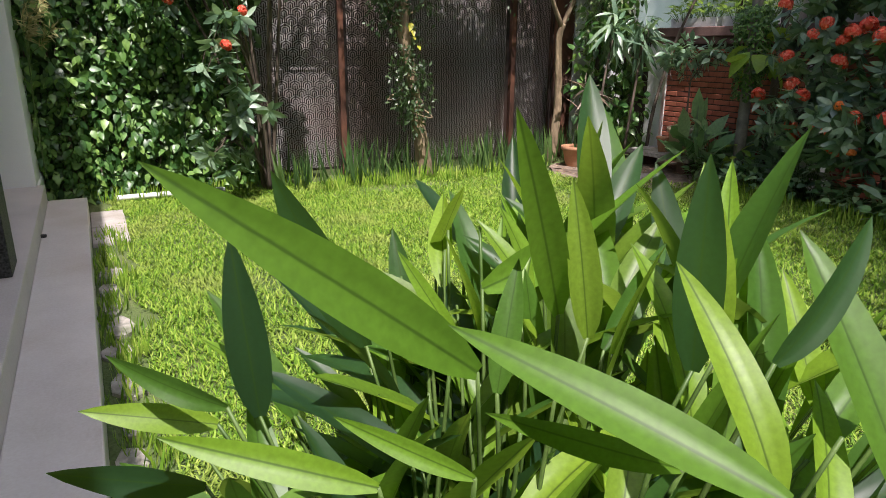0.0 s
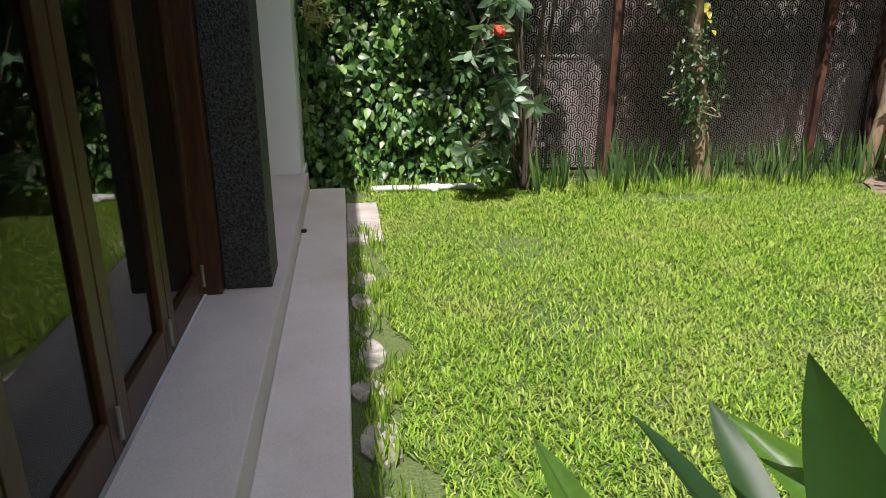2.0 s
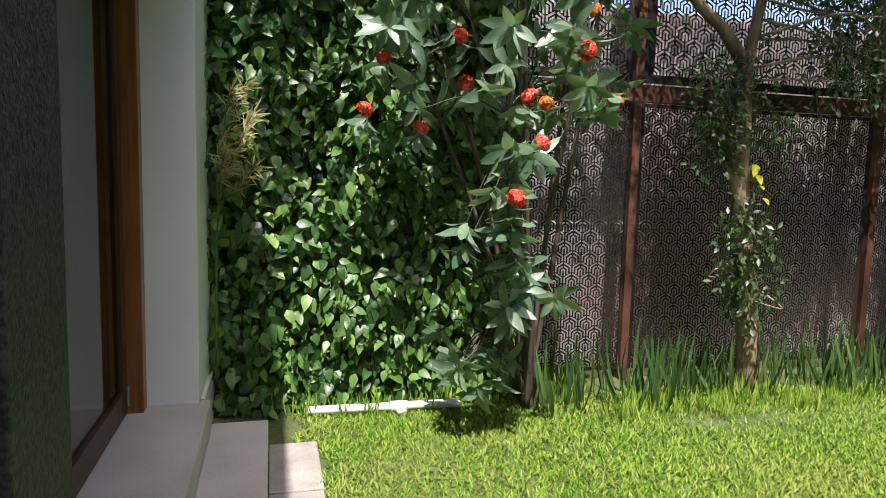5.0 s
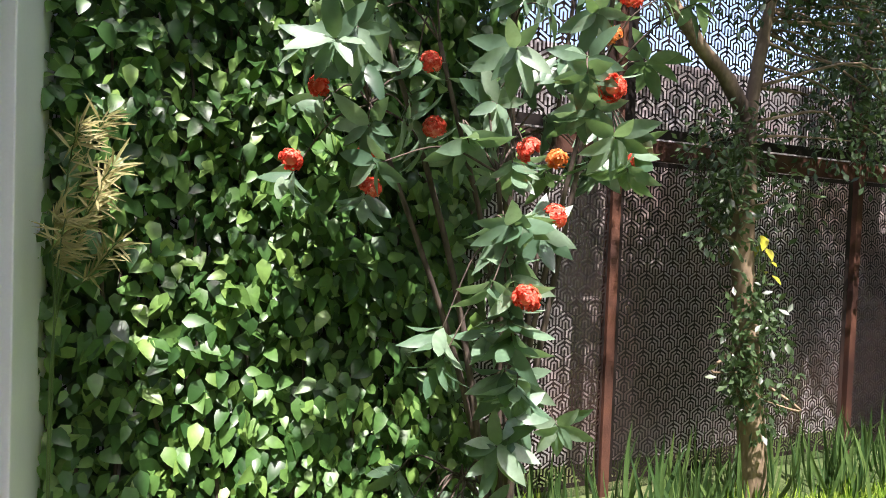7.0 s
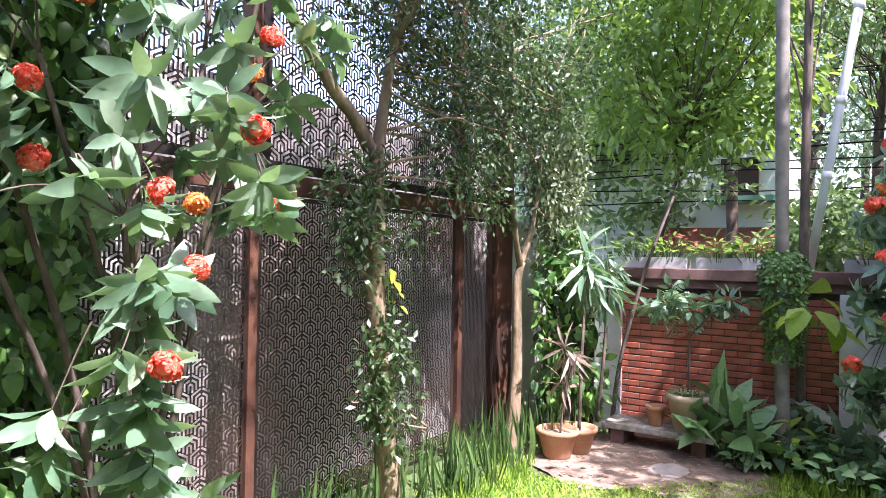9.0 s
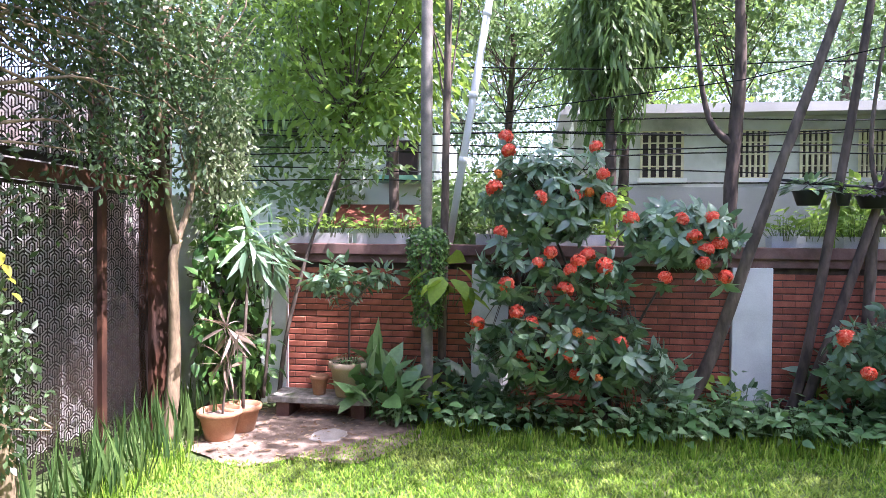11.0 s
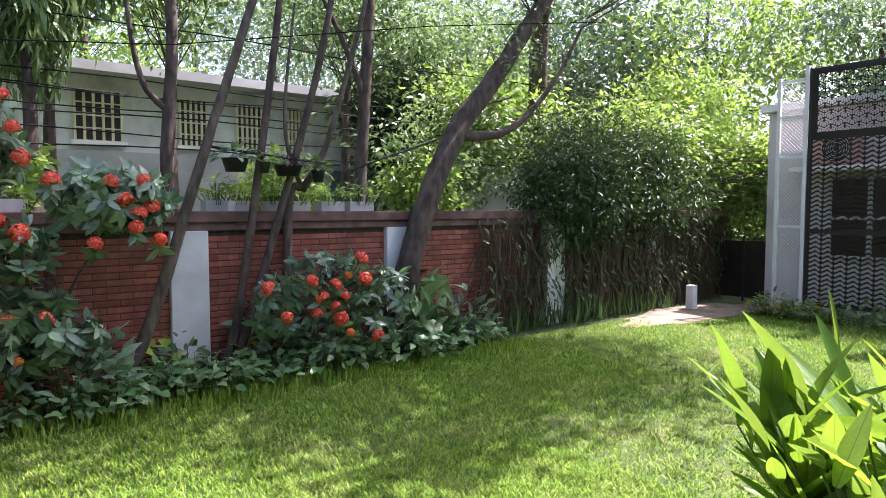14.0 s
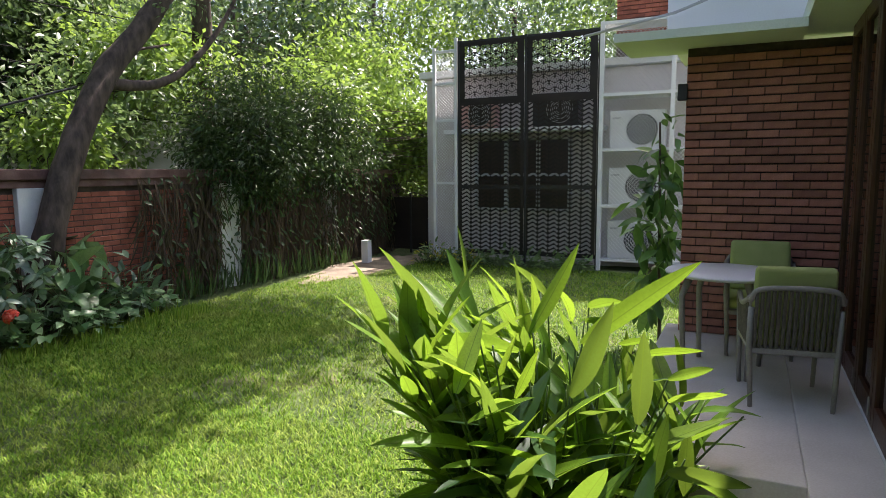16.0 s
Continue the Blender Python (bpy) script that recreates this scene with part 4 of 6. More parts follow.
# slim tree at the fence; last three crowns, two limbs: unseen, added for shade
tree("garden_tree", "slim forked tree with pale lichen bark at the fence, unseen shading boughs added", [(3.68, 7.32, -0.05), (3.57, 7.25, 0.5), (3.42, 7.22, 1.3), (3.34, 7.2, 1.8), (3.33, 7.2, 2.62)], (0.115, 0.085, 0.072, 0.07, 0.062),
     [((3.9, 7.0, 3.75), (1.3, 0.55, 0.7), 130, 46), ((3.1, 6.9, 4.6), (1.5, 0.9, 0.8), 60, 60), ((3.3, 7.15, 2.05), (0.45, 0.22, 0.5), 20, 40), ((3.42, 7.12, 1.1), (0.26, 0.18, 0.5), 22, 42), ((4.6, 7.2, 2.95), (0.8, 0.3, 0.75), 70, 42), ((3.1, 7.2, 2.2), (0.3, 0.2, 0.4), 14, 45), ((3.2, 5.75, 4.95), (0.95, 0.5, 0.55), 66, 48), ((1.0, 6.0, 4.9), (0.42, 0.5, 0.5), 40, 50), ((-0.3, 6.1, 4.9), (0.3, 0.5, 0.45), 28, 50)],
     0.062, L_DARK, M_PALEBARK, LEAF_SMALL,
     limbs=[([(3.34, 7.2, 2.5), (3.15, 7.2, 2.74), (2.86, 7.2, 2.97), (2.45, 7.17, 3.42), (2.2, 7.0, 4.3)], 0.052, 0.03), ([(3.34, 7.2, 2.5), (3.42, 7.2, 2.95), (3.5, 7.18, 3.4), (3.7, 7.1, 4.3)], 0.046, 0.025), ([(3.5, 7.18, 3.4), (3.6, 6.6, 4.2), (3.5, 5.9, 4.9)], 0.035, 0.015), ([(2.2, 7.0, 4.3), (1.7, 6.4, 4.7), (1.0, 6.05, 4.9), (-0.3, 6.1, 4.95)], 0.03, 0.008)], category="tree")
tree("garden_tree", "thin crooked tree by the fence corner", [(5.72, 7.42, -0.05), (5.78, 7.4, 0.8), (5.72, 7.38, 1.6), (5.76, 7.35, 1.85)], (0.075, 0.055, 0.045, 0.04),
     [((5.6, 7.2, 3.4), (0.9, 0.45, 0.9), 70, 40), ((6.1, 7.1, 4.5), (1.2, 0.8, 0.8), 50, 45)], 0.066, L_DARK, M_PALEBARK, LEAF_SMALL,
     limbs=[([(5.75, 7.36, 1.8), (5.5, 7.3, 2.2), (5.2, 7.2, 2.9), (5.1, 7.1, 3.8)], 0.035, 0.018), ([(5.75, 7.36, 1.8), (5.95, 7.3, 2.4), (6.0, 7.2, 3.6)], 0.035, 0.018)])
# vines in the corner
tree("corner_vine", "tall mass of vines with pale variegated leaves in the corner", [(6.3, 7.3, 0), (6.35, 7.3, 1.5), (6.4, 7.25, 3.0)], (0.04, 0.03, 0.02),
     [((6.35, 7.25, 2.6), (0.5, 0.3, 0.95), 80, 50)], 0.07, L_PALE, M_BARK, LEAF_OVAL, category="climbing plant")
tree("corner_vine", "dark broad-leaved climber covering the corner wall", [(6.4, 7.4, 0), (6.45, 7.4, 1.0), (6.5, 7.35, 1.8)], (0.03, 0.025, 0.02),
     [((6.45, 7.2, 1.25), (0.6, 0.22, 0.95), 60, 12), ((6.75, 7.1, 0.55), (0.4, 0.3, 0.4), 20, 10)], 0.14, L_HEDGE, M_BARK, LEAF_HEART, category="climbing plant", droop=0.8)
tree("dracaena", "tall dracaena with drooping dark strap leaves", [(6.55, 6.85, 0.2), (6.6, 6.8, 1.0), (6.68, 6.8, 1.75)], (0.02, 0.018, 0.016),
     [((6.68, 6.8, 1.75), (0.16, 0.16, 0.3), 10, 9)], 0.34, L_IXORA, M_BARK, leaf(0.16, 4, 0.3, 0.3), category="plant", droop=0.9)

# betel palm, second stem, pole
t = thing("betel_palm", "straight ringed grey palm trunk in the bed", "palm", (6.75, 5.15, 0))
zz = np.linspace(-0.05, 7.5, 110)
rr = 0.058 + 0.006 * np.maximum(0, np.sin(zz * 2 * math.pi / 0.135)) ** 8 + 0.012 * np.exp(-zz * 2)
part("trunk", Geo().tube(np.stack([-0.02 * np.sin(zz * 0.4), 0.03 * np.sin(zz * 0.3), zz], -1), rr, 12), surf("ringed_palm_bark", (0.13, 0.117, 0.1), (0.25, 0.225, 0.19), 6, 0.85, 0.4), t, "", True)
for i in range(9):
    fr = Geo()
    a = i * 0.7
    q = curve([(0, 0, 7.4), (0.8 * math.cos(a), 0.8 * math.sin(a), 7.9), (1.9 * math.cos(a), 1.9 * math.sin(a), 7.3)], 10)
    fr.tube(q, 0.012, 4)
    k = np.repeat(q[3:], 2, axis=0)
    sd = np.tile([1, -1], len(q) - 3)[:, None] * np.array((-math.sin(a), math.cos(a), 0))
    fr.scatter(LEAF_STRAP, k, sd + np.array((math.cos(a) * 0.5, math.sin(a) * 0.5, -0.5)), np.tile((0, 0, 1.0), (len(k), 1)), 0.55)
    part("frond", fr, L_TREE, t)
tree("garden_tree", "thin straight grey trunk behind the palm", [(7.05, 5.05, 0), (7.05, 5.02, 2), (7.05, 4.98, 5.5)], (0.05, 0.045, 0.035), [((7.3, 5.2, 6.6), (1.5, 1.6, 1.0), 36, 50)], 0.11, L_BRIGHT)
p = thing("leaning_pole", "white plastic pole standing on the wall coping, leaning", "pole", (7.3, 5.0, 1.81))
part("tube", Geo().tube([(0, 0, 0.0), (0.04, -0.56, 3.6)], 0.042, 12), M_PVC, p, "", True)
for k in (0.25, 0.45, 0.7):
    part("joint", Geo().tube([(0.04 * k, -0.56 * k, 3.6 * k), (0.04 * (k + 0.02), -0.56 * (k + 0.02), 3.6 * (k + 0.02))], 0.05, 12), M_PVC, p, "", True)

# leaning slim trees
tree("leaning_tree", "slim grey tree leaning out of the bed", [(6.85, 2.75, 0), (6.85, 2.35, 0.6), (6.85, 1.72, 2.5), (6.85, 1.15, 4.2), (6.7, 0.8, 5.6)], (0.075, 0.065, 0.05, 0.045, 0.03),
     [((6.3, 0.9, 6.3), (1.5, 1.5, 0.8), 26, 45), ((4.9, 1.4, 6.8), (1.4, 1.6, 0.7), 22, 50)], 0.09, L_TREE)
tree("leaning_tree", "thin dark tree leaning out of the bed", [(6.95, 1.62, 0), (6.95, 1.4, 0.6), (6.95, 0.95, 3.4), (6.9, 0.7, 5.5)], (0.06, 0.05, 0.04, 0.03),
     [((7.2, 1.4, 6.2), (1.3, 1.5, 0.8), 18, 45)], 0.09, L_TREE, M_DARKBARK)
tree("leaning_tree", "thin brown tree leaning out of the bed", [(6.9, 1.55, 0), (6.9, 1.35, 0.4), (6.9, 0.45, 3.3), (6.8, 0.1, 5.2)], (0.06, 0.05, 0.04, 0.03),
     [((6.6, -0.6, 6.1), (1.5, 1.5, 0.8), 18, 45)], 0.1, L_TREE, M_DARKBARK)
tree("leaning_tree", "forked brown tree behind the bed", [(7.1, 0.75, 0), (7.1, 0.7, 1.9), (7.05, 0.55, 2.1)], (0.06, 0.05, 0.045), [((7.0, -0.4, 5.9), (1.2, 1.2, 0.8), 14, 45)], 0.1, L_TREE, M_BARK,
     limbs=[([(7.05, 0.56, 2.05), (7.05, 0.2, 2.7), (7.0, -0.35, 4.6), (6.9, -0.5, 6)], 0.045, 0.02), ([(7.05, 0.56, 2.05), (7.08, 0.75, 2.8), (7.1, 0.6, 4.2)], 0.03, 0.015)])
tree("street_tree", "upright dark tree behind the garden wall", [(8.0, -0.75, 0), (8.0, -0.75, 1.6), (8.0, -0.85, 3), (8.0, -1.0, 5.2)], (0.12, 0.1, 0.085, 0.07),
     [((8.3, -1.4, 6.6), (2.2, 2.0, 1.2), 60, 60)], 0.11, L_TREE, M_DARKBARK, limbs=[([(8, -0.9, 3.3), (8, -0.6, 4.0), (8, 0.2, 5.4)], 0.06, 0.025)])
tree("street_tree", "forked dark tree behind the garden wall", [(8.4, 1.75, 0), (8.4, 1.7, 2.3), (8.4, 1.6, 4.0), (8.3, 1.7, 5.6)], (0.1, 0.085, 0.07, 0.04),
     [((8.6, 2.0, 6.6), (2.0, 1.8, 1.1), 46, 55)], 0.11, L_TREE, M_DARKBARK, limbs=[([(8.4, 1.65, 3.0), (8.4, 2.0, 3.5), (8.4, 2.2, 5.2)], 0.05, 0.02)])
# Crowns above 7.2 m are unseen, added to throw shade on the lawn.
tree("leaning_tree", "big dark tree leaning strongly over the garden", [(7.05, -0.75, -0.05), (7.0, -0.95, 1.2), (7.0, -1.6, 2.7), (6.9, -2.35, 3.7), (6.75, -3.2, 4.9), (6.4, -3.9, 6.0)], (0.19, 0.16, 0.15, 0.13, 0.11, 0.08),
     [((5.4, -3.9, 7.0), (2.0, 2.0, 0.9), 70, 55), ((4.4, -2.4, 7.4), (1.6, 2.2, 0.7), 60, 55), ((5.4, 0.6, 7.6), (1.7, 2.0, 0.6), 75, 55), ((3.6, -6.0, 7.6), (2.4, 2.2, 0.6), 70, 55), ((5.9, -7.0, 7.4), (2.0, 2.2, 0.7), 60, 55), ((6.7, -3.0, 4.2), (0.8, 0.8, 0.6), 12, 30)], 0.085, L_TREE, M_DARKBARK,
     limbs=[([(6.98, -1.75, 2.85), (7.0, -2.1, 2.85), (7.0, -2.6, 2.95), (7.0, -3.1, 3.25), (6.95, -3.7, 3.9), (6.85, -4.2, 4.8)], 0.085, 0.02), ([(7.0, -1.6, 2.7), (7.1, -2.0, 3.2), (7.15, -2.9, 3.5)], 0.035, 0.015)], sides=12)
# Added tree with its crown out of view; it only dapples the lawn.
tree("rain_tree", "unseen tall tree added so that its boughs shade the lawn", [(9.3, -5.6, -0.1), (9.2, -5.5, 2.5), (8.8, -5.2, 5.0), (8.0, -4.6, 7.0)], (0.24, 0.2, 0.16, 0.1),
     [((5.2, -2.6, 8.4), (1.9, 2.6, 0.6), 90, 42), ((5.6, 0.9, 8.6), (1.7, 1.7, 0.5), 60, 42), ((4.2, -6.0, 8.4), (2.4, 1.9, 0.6), 100, 42), ((3.2, -3.6, 8.5), (1.2, 1.5, 0.4), 30, 40)], 0.2, L_TREE, M_DARKBARK,
     limbs=[([(8.6, -5.1, 5.4), (7.0, -3.8, 7.4), (5.2, -2.0, 8.3), (5.4, 0.8, 8.5)], 0.1, 0.03), ([(8.0, -4.6, 7.0), (6.2, -5.4, 8.0), (4.2, -6.2, 8.3)], 0.09, 0.03)], sides=12)
for x, y, z, r in ((11.0, 0.8, 6.0, 1.8), (11.4, 4.4, 5.9, 2.0), (11.0, -2.4, 5.8, 1.7), (10.4, 6.2, 6.4, 1.6), (11.6, -5.4, 4.8, 1.8), (10.2, 2.6, 5.2, 1.0)):
    tree("street_tree", "slender street tree with a high open crown", [(x, y, -0.1), (x + 0.1, y + 0.1, z * 0.5), (x, y, z * 0.9)], (0.1, 0.08, 0.04), [((x, y, z), (r, r, r * 0.75), 130, 48)], 0.13, L_TREE, M_DARKBARK, LEAF_SMALL)
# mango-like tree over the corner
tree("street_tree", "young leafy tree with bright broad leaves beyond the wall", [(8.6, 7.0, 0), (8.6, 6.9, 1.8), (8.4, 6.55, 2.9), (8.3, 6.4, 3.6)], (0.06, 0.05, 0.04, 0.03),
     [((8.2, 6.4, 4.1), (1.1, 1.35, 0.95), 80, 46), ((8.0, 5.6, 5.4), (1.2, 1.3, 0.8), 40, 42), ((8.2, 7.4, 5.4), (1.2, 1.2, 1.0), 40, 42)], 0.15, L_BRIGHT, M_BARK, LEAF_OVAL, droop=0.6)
tree("street_tree", "drooping tree with narrow dark leaves beyond the wall", [(9.4, 3.0, 0), (9.4, 3.0, 3.0), (9.4, 3.0, 6.5)], (0.1, 0.08, 0.05),
     [((9.4, 3.0, 4.9), (0.75, 0.75, 1.5), 70, 45)], 0.26, L_TREE, M_DARKBARK, leaf(0.2, 3, 0.35, 0.2), droop=1.6)
# bamboo-like hedge mass over the wall
tree("bamboo_hedge", "bushy feathery hedge spilling over the garden wall", [(7.45, -4.4, 0), (7.45, -4.4, 1.2), (7.4, -4.3, 2.2)], (0.08, 0.06, 0.04),
     [((7.2, -4.5, 2.05), (0.75, 1.4, 0.85), 170, 70), ((7.3, -6.4, 2.3), (0.9, 1.6, 1.0), 150, 70), ((7.3, -5.2, 3.0), (0.9, 1.8, 0.7), 60, 60)], 0.11, L_BAMBOO, M_DARKBARK, LEAF_SLIM, category="hedge")
tree("bamboo_hedge", "broad-leaved shrub above the garden wall, sunlight in its leaf colour", [(8.2, -7.4, 0), (8.2, -7.4, 2), (8.2, -7.3, 3)], (0.08, 0.06, 0.04),
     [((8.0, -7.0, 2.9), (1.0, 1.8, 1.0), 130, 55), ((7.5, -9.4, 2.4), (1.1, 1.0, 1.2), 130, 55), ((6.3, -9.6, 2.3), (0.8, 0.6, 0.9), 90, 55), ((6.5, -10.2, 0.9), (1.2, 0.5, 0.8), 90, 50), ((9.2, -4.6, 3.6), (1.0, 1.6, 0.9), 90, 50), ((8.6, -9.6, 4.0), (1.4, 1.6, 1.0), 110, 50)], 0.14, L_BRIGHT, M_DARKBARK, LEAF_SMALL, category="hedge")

# background trees
k = 0
for x, y, h, r in ((13, 9.5, 7.5, 2.6), (15, 13, 8, 2.8), (17.5, 6, 9, 3.2), (18.5, 1, 10, 3.5), (18.5, -4, 10, 3.5), (13, -6.5, 7, 2.6), (12, -10, 8, 3.0), (16, -13, 10, 3.6),
                   (10, -14, 8.5, 3.2), (6.5, -15.5, 9, 3.4), (2.5, -16.5, 10, 3.4), (12.0, -4.2, 5.6, 1.5), (20, -9, 11, 4), (5, -20, 12, 4.2), (13, -18, 12, 4.2), (12.5, 8.6, 6.8, 1.8), (22, -16, 13, 4.8), (17, -23, 14, 5.2), (9, -25, 14, 5.2), (25, -4, 13, 5), (1, -26, 14, 5), (25, 5, 12, 4.6), (13, -13, 8, 3)):
    k += 1
    tree("far_tree", "tall leafy tree standing beyond the garden wall", [(x, y, -0.1), (x + 0.1, y, h * 0.35), (x + RNG.normal(0, 0.3), y + RNG.normal(0, 0.3), h * 0.75)], (0.16, 0.13, 0.07),
         [((x, y, h * 0.72), (r, r, r * 0.75), 105, 40), ((x, y, h * 0.45), (r * 0.8, r * 0.8, r * 0.5), 34, 36)], 0.2, (L_FAR, L_TREE, L_DARK, L_FAR, L_BRIGHT)[k % 5], M_DARKBARK, LEAF_QUAD, 0.045)

# ---- bed plants ----


def cover_clump(name, label, n, size, spread, height, material, shape=LEAF_HEART, up=0.15, category="plant"):
    t = thing(name, label, category)
    a, r = RNG.uniform(0, 2 * math.pi, n), spread * np.sqrt(RNG.random(n))
    z = height * RNG.uniform(0.35, 1, n) * (1.15 - 0.6 * (r / spread) ** 2)
    P = np.stack([r * np.cos(a), r * np.sin(a), z], -1)
    A = np.stack([np.cos(a), np.sin(a), np.full(n, up)], -1) + RNG.normal(0, 0.45, (n, 3))
    Nn = np.stack([0.5 * np.cos(a), 0.5 * np.sin(a), np.ones(n)], -1) + RNG.normal(0, 0.25, (n, 3))
    part("foliage", Geo().scatter(shape, P, A, Nn, size * RNG.uniform(0.6, 1.2, n)), material, t, "", True)
    g = Geo()
    for p in P[::2]:
        g.tube([p * (0.55, 0.55, 0) + (0, 0, -0.02), p * (0.9, 0.9, 0.7), p], (0.004, 0.003, 0.003), 4)
    part("stalk_mass", g, M_STEM, t, "", True)
    return t


def strap_clump(name, label, n, size, spread, material, width=LEAF_STRAP):
    t = thing(name, label, "plant")
    a, r = RNG.uniform(0, 2 * math.pi, n), spread * np.sqrt(RNG.random(n))
    P = np.stack([r * np.cos(a), r * np.sin(a), np.full(n, -0.01)], -1)
    A = np.stack([0.35 * np.cos(a), 0.35 * np.sin(a), np.ones(n)], -1) + RNG.normal(0, 0.16, (n, 3))
    Nn = np.stack([np.cos(a), np.sin(a), np.full(n, 0.3)], -1)
    part("foliage", Geo().scatter(width, P, A, Nn, size * RNG.uniform(0.5, 1.15, n)), material, t, "", True)
    return t


def spread_copies(first, spots):
    for i, (x, y) in enumerate(spots):
        m_ = pose(x, y, 0, 0, 0, RNG.uniform(0, 360))
        if i == 0:
            first.matrix_basis = m_
        else:
            c = copy_thing(first, m_)
            s = RNG.uniform(0.8, 1.2)
            c.scale = (s, s, s)



def strap_clump_low(at):
    c = strap_clump("grass_tuft", "small grass tuft between the edge stones", 26, 0.12, 0.07, L_GRASS, leaf(0.09, 3, 0.4, 0.3))
    c.location = (at[0], at[1], 0)
    return c


# ---- lawn edge ----
pipe = thing("water_pipe", "white plastic water pipe lying in the grass", "pipe", (0.16, 7.34, 0.034))
part("tube", Geo().tube([(0, 0, 0), (0.6, -0.03, 0.004), (1.06, -0.04, 0.006)], 0.03, 10), M_PVC, pipe, "", True)
part("tee_joint", Geo().tube([(0.56, -0.028, 0.004), (0.68, -0.032, 0.004)], 0.038, 10).tube([(0.62, -0.03, 0.004), (0.63, -0.12, -0.01)], 0.034, 10), M_PVC, pipe, "", True)


def flat_stone(name, label, x, y, rx, ry, h, material, n=9, group=""):
    t = np.linspace(0, 2 * math.pi, n, endpoint=False)
    k = 1 + RNG.uniform(-0.18, 0.12, n)
    rings = [(1.0, -0.03), (1.0, h * 0.6), (0.93, h), (0.0, h + 0.002)]
    v = [(rx * k[i] * s * math.cos(t[i]), ry * k[i] * s * math.sin(t[i]), z) for s, z in rings[:3] for i in range(n)]
    f = [(r * n + i, r * n + (i + 1) % n, (r + 1) * n + (i + 1) % n, (r + 1) * n + i) for r in range(2) for i in range(n)] + [tuple(2 * n + i for i in range(n))]
    o = obj(name, Geo().add(v, f), material)
    o.location = (x, y, 0)
    return tagged(o, label, "stone", group)


for y0, y1, w in ((6.22, 6.84, 0.285), (5.66, 6.2, 0.28)):
    o = tagged(obj("paving_slab", box(-0.095, -0.1 + w, y0, y1, -0.03, 0.022), M_STONE, bevel=0.008), "pale square paving slab beside the step", "paving slab", "edge stones")
for i, y in enumerate(np.linspace(5.3, 1.3, 12)):
    flat_stone("edge_stone", "rough pale stone sunk in the grass beside the step", -0.005 + RNG.uniform(-0.02, 0.03), y + RNG.uniform(-0.06, 0.06), RNG.uniform(0.05, 0.1), RNG.uniform(0.07, 0.18), 0.006, M_EDGE, 9, "edge stones")
for i in range(44):
    c = strap_clump_low((RNG.uniform(-0.08, 0.13), 0.95 + 0.115 * i + RNG.uniform(-0.08, 0.08)))
flat_stone("stepping_stone", "round pale stepping stone in bare soil", 6.0, 5.98, 0.22, 0.17, 0.02, M_STONE, 14)
flat_stone("pebble", "small dark pebble on the step", -0.4, 5.5, 0.02, 0.025, 0.18, M_BLACK, 8)
t = np.linspace(0, 2 * math.pi, 28, endpoint=False)
k = 1 + 0.16 * np.sin(3 * t + 1) + 0.08 * np.sin(7 * t)
v = [(6.25 + 1.15 * a * math.cos(b_), 6.2 + 0.95 * a * math.sin(b_), 0.006) for a, b_ in zip(k, t)]
structure("soil_patch", Geo().add(v + [(6.25, 6.2, 0.012)], [(i, (i + 1) % 28, 28) for i in range(28)]), M_SOIL, "bare brown earth with leaf litter", category="soil")
t = np.linspace(0, 2 * math.pi, 36, endpoint=False)
k = 1 + 0.14 * np.sin(3 * t + 2) + 0.08 * np.sin(8 * t) + 0.05 * np.sin(13 * t)
v = [(6.25 + 0.62 * a * math.cos(b_) + 0.12 * math.sin(b_), -6.7 + 2.0 * a * math.sin(b_), 0.006) for a, b_ in zip(k, t)]
structure("path", Geo().add(v + [(6.25, -6.7, 0.012)], [(i, (i + 1) % 36, 36) for i in range(36)]), surf("pale_earth_path", (0.2, 0.155, 0.11), (0.32, 0.26, 0.19), 3, 0.95, 0.5), "pale trodden earth path to the gate", category="path")
n = 420
a = RNG.uniform(0, 2 * math.pi, n)
P = np.stack([RNG.uniform(5.3, 7.1, n), RNG.uniform(5.5, 7.2, n), np.full(n, 0.015)], -1)
A = np.stack([np.cos(a), np.sin(a), RNG.uniform(-0.1, 0.3, n)], -1)
litter = obj("leaf_litter", Geo().scatter(LEAF_OVAL, P, A, np.tile((0, 0, 1.0), (n, 1)), RNG.uniform(0.03, 0.08, n)), leafy("dead_leaf", [(0.16, 0.09, 0.05), (0.32, 0.22, 0.13), (0.45, 0.36, 0.26)], 0.1, 0.8, 0.2, (0.5, 0.3, 0.1)))
tagged(litter, "scattered dry fallen leaves on bare soil", "leaf litter", "", "stuff")

# ---- pots in the corner ----


def pot(at, r, h, label, material=None, group="pots in the corner"):
    t = thing("flower_pot", label, "flower pot", at, group)
    pr = [(0.001, 0), (0.62 * r, 0), (0.66 * r, 0.02), (0.9 * r, 0.8 * h), (1.0 * r, 0.82 * h), (1.03 * r, 0.9 * h), (1.0 * r, h), (0.9 * r, h), (0.84 * r, 0.85 * h), (0.8 * r, 0.8 * h)]
    part("pot", Geo().lathe(pr, 28), material or M_TERRA, t, "", True)
    part("soil", Geo().lathe([(0.001, 0.83 * h), (0.83 * r, 0.82 * h)], 20), M_SOIL, t, "dark potting soil")
    return t


